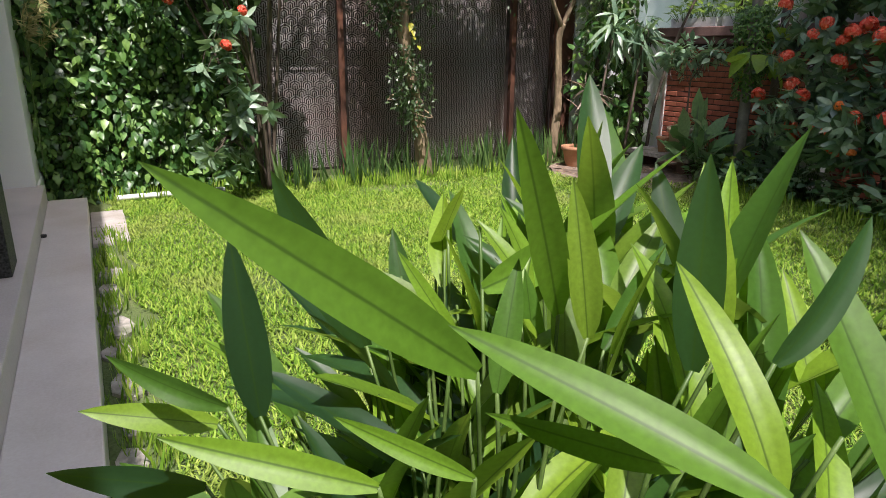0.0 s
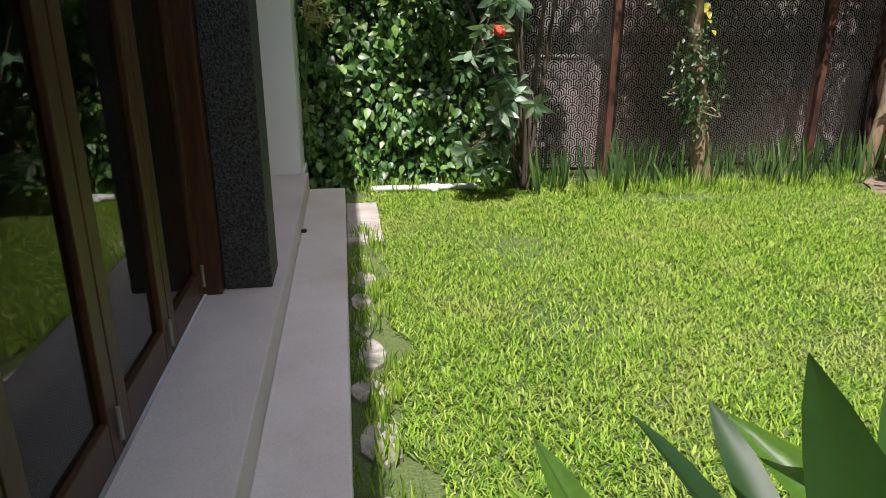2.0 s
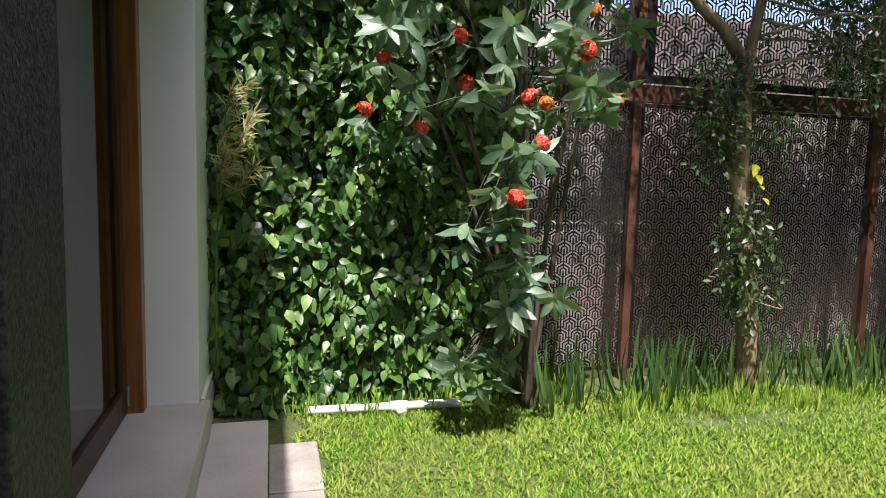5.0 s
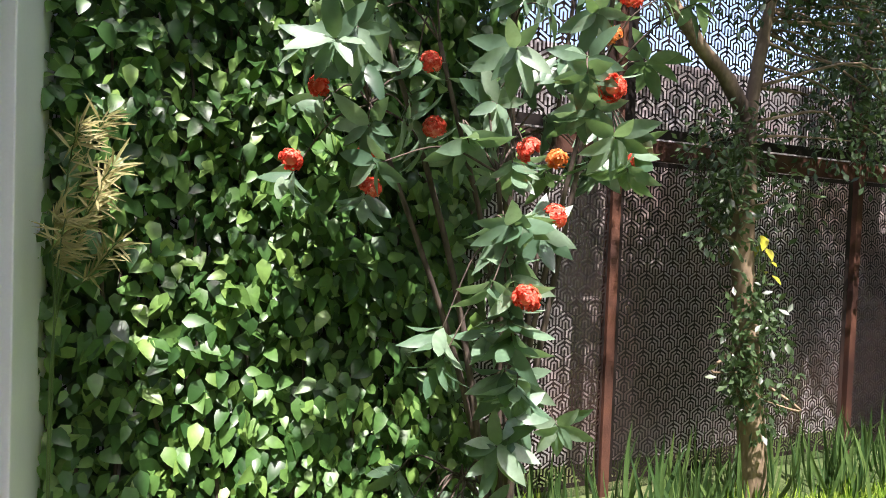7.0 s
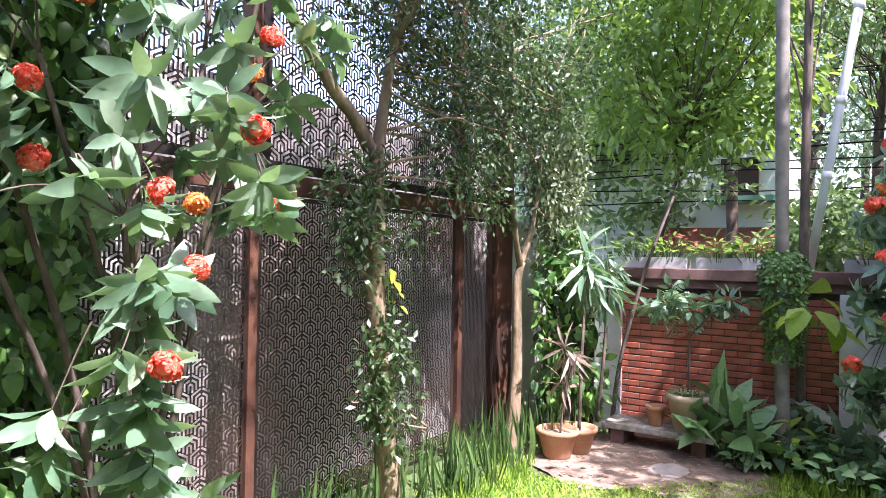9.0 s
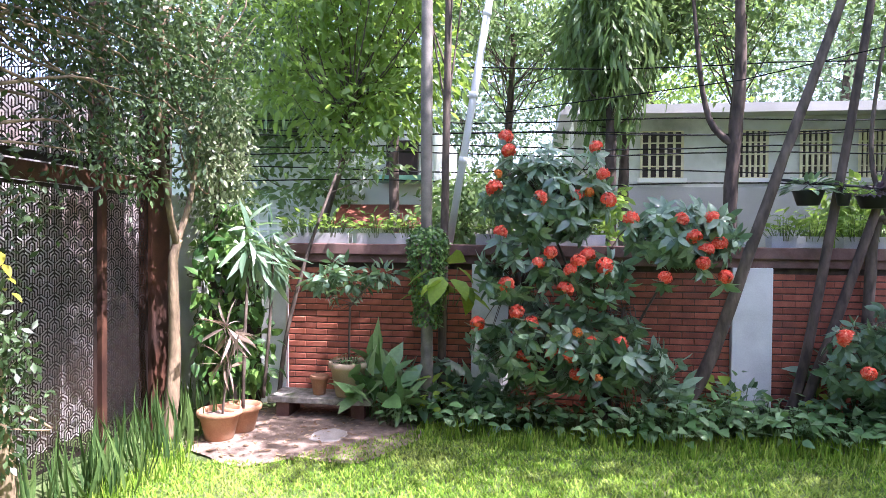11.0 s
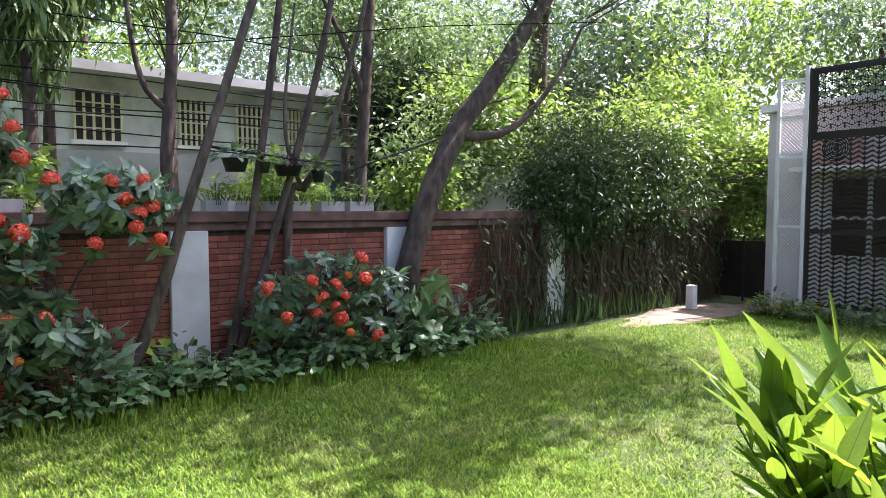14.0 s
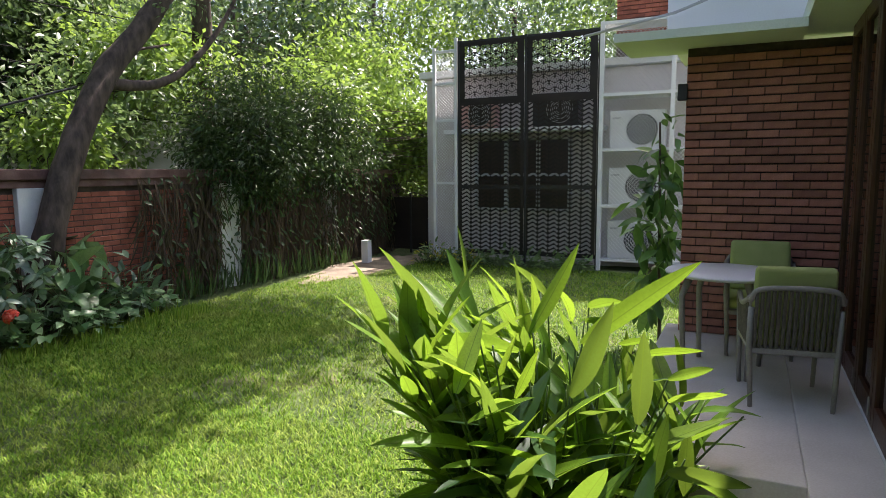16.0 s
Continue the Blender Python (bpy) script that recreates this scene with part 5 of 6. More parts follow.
pot((5.78, 6.95, 0.006), 0.2, 0.27, "wide terracotta pot with a wavy worn rim")
pot((6.05, 6.86, 0.006), 0.19, 0.25, "brown terracotta pot in the soil corner")
tree("cordyline", "thin cordyline with narrow pinkish strap leaves in a pot", [(5.8, 6.93, 0.22), (5.85, 6.92, 0.6), (5.9, 6.9, 0.98)], (0.012, 0.011, 0.01),
     [((5.9, 6.9, 1.0), (0.07, 0.07, 0.1), 7, 4), ((5.86, 6.9, 0.72), (0.05, 0.05, 0.1), 4, 3)], 0.28, leafy("pink_strap_leaf", [(0.1, 0.12, 0.06), (0.25, 0.17, 0.13), (0.4, 0.34, 0.28)], 0.2, 0.4, 0.5, (0.5, 0.3, 0.2)), M_BARK, leaf(0.1, 4, 0.35, 0.3), category="plant", droop=0.1)
tree("dracaena", "tall thin dracaena with drooping dark leaves in a pot", [(6.06, 6.85, 0.2), (6.06, 6.83, 1.0), (6.2, 6.85, 1.75)], (0.018, 0.016, 0.014),
     [((6.22, 6.85, 1.72), (0.13, 0.13, 0.22), 9, 8)], 0.34, L_IXORA, M_BARK, leaf(0.17, 4, 0.3, 0.3), category="plant", droop=0.9)
bench = thing("stone_bench", "low grey concrete slab on brick supports", "bench", (6.75, 6.25, 0))
part("slab", box(-0.22, 0.22, -0.55, 0.55, 0.16, 0.22), M_EDGE, bench, bevel=0.008)
for y in (-0.4, 0.4):
    part("support", box(-0.17, 0.17, y - 0.07, y + 0.07, -0.02, 0.158), M_COPING, bench, bevel=0.006)
pot((6.72, 5.98, 0.22), 0.21, 0.36, "large pale clay pot on the concrete slab", surf("pale_clay", (0.4, 0.3, 0.2), (0.5, 0.4, 0.29), 5, 0.85, 0.3, stain=(0.3, 0.22, 0.15)))
pot((6.72, 6.3, 0.22), 0.1, 0.2, "small orange terracotta pot on the slab")
h = cover_clump("herb", "low bushy green herb filling a pot", 90, 0.06, 0.2, 0.14, L_COVER, LEAF_OVAL)
h.location = (6.72, 5.98, 0.5)
tree("standard_tree", "small round-headed pot tree with grey-green leaves", [(6.72, 5.98, 0.45), (6.73, 5.98, 0.9), (6.72, 5.97, 1.2)], (0.014, 0.012, 0.01),
     [((6.7, 6.1, 1.4), (0.22, 0.3, 0.2), 22, 10), ((6.7, 5.65, 1.5), (0.15, 0.18, 0.12), 9, 9)], 0.13, L_IXORA, M_BARK, LEAF_OVAL, category="plant",
     limbs=[([(6.72, 5.97, 1.15), (6.7, 5.8, 1.35), (6.7, 5.65, 1.5)], 0.01, 0.005)])
tree("leaning_tree", "thin bare brown stem leaning on the wall", [(6.95, 6.85, 0), (6.95, 6.75, 0.8), (7.05, 6.55, 1.7), (7.3, 6.3, 2.6)], (0.028, 0.024, 0.02, 0.014), [((7.6, 6.2, 2.9), (0.4, 0.5, 0.4), 10, 20)], 0.12, L_TREE)
# creeping fig and pothos on the palm
n = 2600
a, z = RNG.uniform(0, 2 * math.pi, n), 1.98 - 1.0 * RNG.random(n) ** 1.6
r = np.where(z > 1.8, 0.2 * np.sqrt(np.clip(1 - ((z - 1.8) / 0.2) ** 2, 0.02, 1)), 0.13 + 0.07 * np.clip((z - 1.2) / 0.6, 0, 1)) + RNG.normal(0, 0.012, n)
fig = thing("creeping_fig", "clipped creeping fig wrapped round the palm trunk", "climbing plant", (6.72, 5.15, 0))
d = np.stack([np.cos(a), np.sin(a), 0.3 + 0 * a], -1)
part("foliage", Geo().scatter(LEAF_HEART, np.stack([r * np.cos(a), r * np.sin(a), z], -1), d * 0.4 + unit(n) * 0.6 + np.array((0, 0, -0.5)), d, RNG.uniform(0.03, 0.055, n)), L_HEDGE, fig, "", True)
po = cover_clump("pothos", "lime green pothos with large limp leaves climbing the palm", 20, 0.3, 0.2, 0.42, L_LIME, LEAF_HEART, -0.3, "climbing plant")
po.location = (6.62, 4.93, 1.22)

yl = cover_clump("pothos", "few yellow leaves climbing the slim tree trunk", 9, 0.1, 0.09, 0.4, leafy("yellow_leaf", [(0.45, 0.4, 0.03), (0.3, 0.35, 0.04)], 0.3, 0.4, 0.4, (0.8, 0.7, 0.05)), LEAF_HEART, -0.4, "climbing plant")
yl.location = (3.4, 7.13, 1.42)
sprig = thing("bamboo_sprig", "wispy yellow bamboo sprig beside the white wall", "plant", (-0.42, 7.2, 0.31))
g, P, A = Geo(), [], []
for k in range(7):
    e = np.array((RNG.uniform(0.02, 0.36), RNG.uniform(-0.45, -0.15), RNG.uniform(1.35, 1.85)))
    c = curve([(0, 0, 0), (0.02, -0.05, 1.0), e * (0.6, 0.6, 0.9), e], 6)
    part("stem", Geo().tube(c, np.linspace(0.005, 0.002, len(c)), 5), M_STEM, sprig)
    for q in c[11:]:
        for r_ in range(6):
            P.append(q)
            A.append(np.array((0.6, -0.3, 0.35)) + 0.55 * RNG.normal(size=3))
part("foliage", Geo().scatter(leaf(0.09, 3, 0.15, 0.2), P, A, np.tile((0.2, -1.0, 0.5), (len(P), 1)), RNG.uniform(0.06, 0.13, len(P))), leafy("straw_leaf", [(0.3, 0.27, 0.1), (0.42, 0.38, 0.18), (0.2, 0.22, 0.07)], 0.3, 0.6, 0.3, (0.6, 0.5, 0.2)), sprig, "narrow yellowish leaves")

# ---- planters on the wall ----
for y0, y1, label in ((6.9, 6.15, "grey concrete planter trough on the wall"), (6.05, 5.3, "grey concrete planter trough on the wall"), (4.7, 4.05, "grey concrete planter trough on the wall"), (3.9, 3.3, "grey concrete planter trough on the wall"),
                      (1.6, 1.05, "pale grey planter trough on the wall"), (0.2, -0.12, "small pale grey planter on the wall"), (-0.2, -0.55, "small pale grey planter on the wall"), (0.9, 0.35, "pale grey planter trough on the wall")):
    t = thing("planter", label, "planter", (WX + 0.16, (y0 + y1) / 2, 1.81), "planters on the wall")
    w = (y0 - y1) / 2
    g = Geo().box(-0.1, 0.1, -w, w, 0, 0.012).box(-0.1, -0.08, -w, w, 0.012, 0.12).box(0.08, 0.1, -w, w, 0.012, 0.12).box(-0.08, 0.08, -w, -w + 0.02, 0.012, 0.12).box(-0.08, 0.08, w - 0.02, w, 0.012, 0.12)
    part("trough", g, M_GREY, t)
    part("soil", box(-0.08, 0.08, -w + 0.02, w - 0.02, 0.012, 0.1), M_SOIL, t, "dark potting soil")
pc = cover_clump("planter_plant", "small leafy plant growing in a wall planter", 80, 0.1, 0.26, 0.26, L_BRIGHT, LEAF_OVAL, 0.4)
for i, y in enumerate((6.7, 6.35, 5.85, 5.5, 4.5, 4.2, 3.6, 1.45, 1.2, 0.75, 0.5, 0.05, -0.38)):
    m_ = pose(WX + 0.16, y, 1.9, 0, 0, 67 * i)
    if i == 0:
        pc.matrix_basis = m_
    else:
        copy_thing(pc, m_)

# ---- hanging pots and rods ----
rod = thing("hanging_rod", "dark iron rod tied between two trees", "rod", (6.85, 1.72, 2.48))
part("bar", Geo().tube([(0, 0.05, 0.01), (0, -0.8, -0.07), (0, -1.55, -0.13)], 0.014, 8), M_BLACK, rod, "", True)
rod = thing("hanging_rod", "thin iron rod tied to the leaning tree", "rod", (6.88, 0.12, 2.25))
part("bar", Geo().tube([(0, 0, 0), (0.02, -0.6, 0.22), (0.05, -1.45, 0.5)], 0.014, 8), M_BLACK, rod, "", True)


def hanging_pot(y, w, h, label, leaves, size, material):
    t = thing("hanging_pot", label, "hanging pot", (6.85, y, 2.44 - (1.72 - y) * 0.09), "hanging pots")
    g = Geo()
    g.lathe([(0.001, -0.3 * h - h), (0.7 * w, -1.3 * h), (w, -0.35 * h), (w * 1.06, -0.3 * h), (0.9 * w, -0.35 * h), (0.001, -0.45 * h)], 16)
    part("pot", g, M_BLACK, t, "black plastic pot", True)
    w2 = Geo()
    for a in (0.3, 2.4, 4.5):
        w2.tube([(w * math.cos(a), w * math.sin(a), -0.33 * h), (0, 0, 0.02)], 0.003, 4)
    part("wire", w2, M_BLACK, t)
    n = leaves
    d = unit(n)
    d[:, 2] = np.abs(d[:, 2]) * 0.7
    part("foliage", Geo().scatter(LEAF_OVAL, d * (w * 0.9, w * 1.3, h * 0.9) + (0, 0, -0.3 * h), d + (0, 0, -0.3), np.tile((0, 0, 1.0), (n, 1)) + 0.4 * unit(n), size * RNG.uniform(0.6, 1.2, n)), material, t, "", True)


L_PURPLE = leafy("purple_leaf", [(0.05, 0.03, 0.06), (0.1, 0.06, 0.1), (0.07, 0.08, 0.06)], 0.2, 0.45, 0.4, (0.3, 0.15, 0.3))
hanging_pot(1.42, 0.14, 0.14, "hanging basket with grey-green trailing plant", 70, 0.13, L_IXORA)
hanging_pot(1.1, 0.07, 0.12, "small black hanging pot with a fern", 24, 0.1, L_BRIGHT)
hanging_pot(0.82, 0.16, 0.12, "wide black hanging pot with purple leaves", 120, 0.07, L_PURPLE)
hanging_pot(0.45, 0.08, 0.14, "small black hanging pot with trailing fern", 40, 0.12, L_BRIGHT)

# ---- furniture ----
table = thing("round_table", "round white table on the porch", "table", (0.02, -1.25, 0.308))
part("tabletop", Geo().lathe([(0.001, 0.695), (0.38, 0.695), (0.405, 0.705), (0.41, 0.715), (0.4, 0.725), (0.001, 0.728)], 48), M_TABLE, table, "", True)
for a in (0.6, 2.17, 3.74, 5.31):
    part("leg", Geo().tube([(0.3 * math.cos(a), 0.3 * math.sin(a), 0.0), (0.33 * math.cos(a), 0.33 * math.sin(a), 0.55), (0.27 * math.cos(a), 0.27 * math.sin(a), 0.694)], (0.017, 0.022, 0.03), 10), M_TAUPE, table, "", True)


def armchair(m_, label):
    c = thing("armchair", label, "chair", (0, 0, 0), "chairs at the table")
    for sx in (-1, 1):
        part("leg", Geo().tube([(0.25 * sx, 0.24, 0), (0.27 * sx, 0.25, 0.62)], (0.016, 0.022), 8), M_TAUPE, c, "", True)
        part("leg", Geo().tube([(0.25 * sx, -0.27, 0), (0.27 * sx, -0.25, 0.4), (0.27 * sx, -0.27, 0.62)], (0.016, 0.022, 0.02), 8), M_TAUPE, c, "", True)
        part("armrest", Geo().tube(curve([(0.27 * sx, 0.25, 0.62), (0.285 * sx, 0.0, 0.6), (0.28 * sx, -0.27, 0.68)], 6), 0.018, 8), M_TAUPE, c, "", True)
        for k in range(9):
            y = 0.2 - 0.05 * k
            part("cord", Geo().tube([(0.27 * sx, y, 0.37), (0.282 * sx, y, 0.61 + 0.007 * max(0, k - 4))], 0.007, 5), M_CORD, c)
    part("seat_frame", Geo().box(-0.27, 0.27, -0.26, 0.26, 0.33, 0.37), M_TAUPE, c, "", bevel=0.01)
    part("back_rail", Geo().tube(curve([(-0.28, -0.27, 0.66), (-0.2, -0.3, 0.74), (0.2, -0.3, 0.74), (0.28, -0.27, 0.66)], 6), 0.017, 8), M_TAUPE, c, "", True)
    for k in range(15):
        x = -0.24 + 0.48 * k / 14
        part("cord", Geo().tube([(x, -0.25, 0.37), (x, -0.298, 0.73)], 0.013, 5), M_CORD, c)
    for nm, g in (("seat_cushion", box(-0.25, 0.25, -0.22, 0.26, 0.372, 0.47)), ("back_cushion", Geo().add([(-0.25, -0.22, 0.47), (0.25, -0.22, 0.47), (0.25, -0.1, 0.47), (-0.25, -0.1, 0.47), (-0.25, -0.26, 0.86), (0.25, -0.26, 0.86), (0.24, -0.18, 0.87), (-0.24, -0.18, 0.87)],
                       [(3, 2, 1, 0), (4, 5, 6, 7), (0, 1, 5, 4), (1, 2, 6, 5), (2, 3, 7, 6), (3, 0, 4, 7)]))):
        o = part(nm, g, M_CUSHION, c, "olive green cushion", True)
        md = o.modifiers.new("soft", "BEVEL")
        md.width, md.segments = 0.03, 4
    c.matrix_basis = m_ @ Matrix.Diagonal((0.9, 1, 1, 1))
    return c


armchair(pose(-0.36, -0.78, 0.308, 0, 0, 188), "grey woven cord armchair with olive green cushions")
armchair(pose(-0.22, -1.88, 0.308, 0, 0, 2), "grey woven cord armchair with olive cushions against the brick wall")

# ---- rear house, screen and cage ----
SY = -7.8
structure("wall_rear_house", box(0.2, 6.0, -8.7, -8.45, -0.1, 3.6), surf("pinkish_plaster", (0.52, 0.47, 0.46), (0.62, 0.58, 0.57), 1, 0.85, 0.15), "pinkish grey rear house wall", category="wall")
structure("wall_rear_upper", box(-2.0, 2.25, -9.2, -8.8, 3.6, 7.5), M_MORTAR, "red brick upper storey of the rear house", category="wall")
ub = bpy.data.objects["wall_rear_upper"]
structure("roof_rear_house", box(0.0, 6.1, -9.6, -8.3, 3.62, 3.75), M_WORN, "white concrete roof edge", category="roof")
structure("ledge", box(2.3, 5.4, -8.46, -7.95, 2.48, 2.56), M_WHITE, "white concrete sunshade ledge over the window", bevel=0.006, category="ledge")
win = thing("window_1", "dark three-light timber window behind the screen", "window", (2.95, -8.44, 0.97), "", "structure")
for x in (0.0, 0.62, 1.27, 1.9):
    part("mullion", box(x, x + 0.07, -0.02, 0.06, 0, 1.44), M_GREY, win, bevel=0.004)
for z in (0.0, 0.68, 1.38):
    part("rail", box(0.07, 1.9, -0.02, 0.05, z, z + 0.06), M_GREY, win, bevel=0.004)
for x in (0.07, 0.69, 1.34):
    for z in (0.06, 0.74):
        part("pane", box(x, x + 0.57, 0.0, 0.012, z, z + 0.63), M_DARKWOOD, win, "dark glass pane")


def ac_unit(x, z, w, h, y, label, material):
    t = thing("air_conditioner", label, "air conditioner", (x, y, z), "air conditioners")
    part("case", box(0, w, -0.3, 0, 0, h), material, t, bevel=0.015)
    r = min(w, h) * 0.4
    ring = Geo()
    for k in np.linspace(0.25, 1, 6):
        a = np.linspace(0, 2 * math.pi, 29)
        ring.tube(np.stack([w * 0.4 + r * k * np.cos(a), np.full(29, 0.012), h / 2 + r * k * np.sin(a)], -1), 0.006, 4)
    part("fan_grille", ring, M_GREY, t, "round wire fan grille")
    a = np.linspace(0, 2 * math.pi, 24, endpoint=False)
    # Flat black disc on the case stands in for shade in the fan hollow.
    part("fan_shade_disc", Geo().add(np.stack([w * 0.4 + r * np.cos(a), np.full(24, 0.004), h / 2 + r * np.sin(a)], -1), [tuple(range(24))[::-1]]), M_BLACK, t, "flat black disc for the shaded fan hollow")
    part("badge", box(w * 0.8, w * 0.95, -0.002, 0.003, h * 0.78, h * 0.83), M_GREY, t, "small grey badge")


ac_unit(4.35, 2.56, 0.75, 0.58, -8.0, "dull pink outdoor air conditioner on the ledge", surf("pink_metal", (0.4, 0.24, 0.22), (0.48, 0.3, 0.27), 3, 0.5, 0.05))
ac_unit(2.75, 2.56, 0.85, 0.6, -8.0, "dark outdoor air conditioner on the ledge", M_BLACK)
cage_bars = [0.35, 1.12, 2.3]
cage = thing("air_conditioner_cage", "white steel cage with diamond mesh round the air conditioners", "cage", (0, SY, 0))
for x in cage_bars:
    part("post", box(x - 0.035, x + 0.035, -0.05, 0.02, -0.05, 4.28), M_METAL, cage, bevel=0.004)
for z in (0.15, 1.1, 2.08, 3.02, 4.22):
    part("rail", box(cage_bars[0], cage_bars[-1], -0.04, 0.014, z, z + 0.055), M_METAL, cage, bevel=0.004)
    part("shelf", box(cage_bars[0], cage_bars[-1], -0.6, -0.04, z, z + 0.03), M_METAL, cage)


def wire_mesh(x0, x1, z0, z1, step=0.075, r=0.0024):
    g = Geo()
    h, w = z1 - z0, x1 - x0
    for s in (1, -1):
        k = -h
        while k < w:
            a, b_ = max(k, 0), min(k + h, w)
            if b_ - a > 0.02:
                za, zb = (z0 + a - k, z0 + b_ - k) if s == 1 else (z1 - (a - k), z1 - (b_ - k))
                g.tube([(x0 + a, 0.004 * s, za), (x0 + b_, 0.004 * s, zb)], r, 3)
            k += step
    return g


tagged(part("wire_mesh", wire_mesh(0.35, 2.3, 0.2, 4.22, 0.07, 0.0036), M_METAL, cage, "white diamond wire mesh"), "", "", "", "stuff")
for z in (3.06, 2.12, 1.14, 0.2):
    if z < 3:
        ac_unit(1.25, z, 0.92, 0.66, SY - 0.12, "white outdoor air conditioner in the cage", M_METAL)
screen = thing("steel_screen", "tall black laser-cut steel screen of arrow pattern", "screen", (2.34, SY, 0))
sme = lattice_panel("panel", 1.31, 2.85, 0.1, 0.078, M_BLACKSHEET, 0.03, 0.0, 0.021, True)
stop = lattice_panel("panel", 1.31, 1.1, 0.105, 0.24, M_BLACKSHEET, 0.03, 0.0, 0.0135)
for i in range(2):
    o = new("panel", sme)
    o.parent = screen
    o.location = (0.03 + 1.33 * i, 0, 0.2)
    o = new("panel", stop)
    o.parent = screen
    o.location = (0.03 + 1.33 * i, 0, 3.05)
for x in (0.0, 1.33, 2.66):
    part("post", box(x - 0.02, x + 0.02, -0.04, 0.012, -0.05, 4.2), M_BLACK, screen, bevel=0.003)
for z in (0.18, 1.42, 4.12):
    part("rail", box(-0.02, 2.68, -0.04, -0.004, z, z + 0.07), M_BLACK, screen, bevel=0.003)
side = thing("mesh_panel", "narrow white steel mesh panel beside the screen", "screen", (5.06, SY, 0))
for x in (0.0, 0.46):
    part("post", box(x - 0.03, x + 0.03, -0.04, 0.02, -0.05, 4.1 if x else 4.25), M_METAL, side, bevel=0.004)
for z in (0.15, 1.5, 2.7, 3.4, 4.0):
    part("rail", box(0.0, 0.46, -0.03, 0.012, z, z + 0.05), M_METAL, side, bevel=0.004)
tagged(part("wire_mesh", wire_mesh(0.0, 0.46, 0.2, 4.05, 0.06, 0.003), M_METAL, side, "white diamond wire mesh"), "", "", "", "stuff")
# Upper part is unseen, raised and widened to keep sun off the porch.
structure("wall_south_upper", box(-0.95, 0.62, -4.2, -2.5, 2.92, 6.2), M_WHITE, "white upper wall over the porch roof, unseen top added for shade", category="wall")
cab = thing("roof_cable", "grey cable along the upper wall", "cable", (1.35, -2.45, 3.0))
part("line", Geo().tube([(0, 0, 0), (-0.8, 0.05, 0.12), (-1.7, 0.1, 0.4)], 0.014, 6), M_GREY, cab, "", True)
lamp = thing("wall_lamp", "small black wall lamp on the brick corner", "lamp", (0.44, -2.33, 2.35))
part("case", box(-0.03, 0.05, 0.0, 0.07, 0, 0.14), M_BLACK, lamp, bevel=0.006)
gate = thing("metal_gate", "low black sheet metal gate, closed", "gate", (6.12, -8.85, 0), "", "structure")
for i in range(3):
    part("panel", box(0.02 + 0.5 * i, 0.49 + 0.5 * i, -0.01, 0.012, 0.06, 1.2), M_BLACKSHEET, gate)
for x in (0.0, 0.5, 1.0, 1.5):
    part("post", box(x - 0.025, x + 0.02, -0.03, 0.03, -0.02, 1.3), M_BLACK, gate)
mark = thing("marker_post", "short white plaster post beside the path", "post", (6.6, -6.95, 0))
part("shaft", box(-0.075, 0.075, -0.075, 0.075, -0.03, 0.44), M_WORN, mark, bevel=0.012)
tree("climber", "broad-leaved climber on the brick corner", [(0.62, -2.7, 0), (0.65, -2.7, 1.0), (0.68, -2.7, 2.2)], (0.02, 0.015, 0.01), [((0.66, -2.65, 1.3), (0.22, 0.25, 1.0), 34, 6)], 0.22, L_HEDGE, M_BARK, LEAF_OVAL, category="climbing plant", droop=0.9)
bs = cover_clump("border_plant", "low dark green border plant at the screen foot", 60, 0.14, 0.3, 0.32, L_TREE, LEAF_OVAL, 0.5)
spread_copies(bs, [(2.6 + 0.45 * i, -7.3 + RNG.uniform(-0.1, 0.1)) for i in range(7)])
bf = cover_clump("border_flower", "low border plant with yellow flowers", 70, 0.08, 0.26, 0.3, leafy("yellow_flower", [(0.5, 0.4, 0.04), (0.12, 0.2, 0.04), (0.6, 0.5, 0.06)], 0.3, 0.5, 0.3, (0.8, 0.7, 0.1)), LEAF_OVAL, 0.5)
spread_copies(bf, [(5.0, -7.15), (5.4, -7.25), (4.6, -7.2)])

# ---- neighbouring buildings ----


def grille_window(parent, x, y0, y1, z0, z1):
    w = part("window", box(x - 0.02, x + 0.1, y0, y1, z0, z1), M_DARKWOOD, parent, "dark window with a pale grille")
    part("sill", box(x - 0.12, x - 0.021, y0 - 0.08, y1 + 0.08, z0 - 0.09, z0 - 0.005), M_WHITE, w)
    for k in np.linspace(y0, y1, 6):
        part("bar", box(x - 0.06, x - 0.025, k - 0.024, k + 0.024, z0, z1), M_CREAM, w)
    for k in np.linspace(z0, z1, 5):
        part("bar", box(x - 0.066, x - 0.062, y0, y1, k - 0.014, k + 0.014), M_CREAM, w)


M_CREAM = surf("cream_paint", (0.68, 0.62, 0.42), (0.76, 0.7, 0.5), 3, 0.6, 0.05)
b2 = thing("neighbour_house", "pale grey two-storey house with grilled windows", "house", (14.0, -3.0, 0))
part("wall", box(0.1, 5.0, -10.0, 6.2, -0.1, 4.4), M_WORN, b2)
part("lower_wall", box(0.0, 0.098, -10.0, 6.2, -0.1, 2.95), M_GREY, b2, "grey rendered lower wall")
part("roof", box(-0.4, 5.2, -10.3, 6.5, 4.4, 4.58), M_GREY, b2)
for y0, y1 in ((4.0, 4.82), (2.35, 2.9), (1.15, 1.7), (0.15, 0.6), (-4.1, -3.3)):
    grille_window(b2, 0.1, y0, y1, 3.14, 4.1)
part("shutter", box(-0.03, -0.002, -1.5, -0.5, 1.9, 2.75), surf("blue_grey_panel", (0.1, 0.12, 0.18), (0.14, 0.17, 0.24), 3, 0.5, 0.1), b2, "dark blue panel")
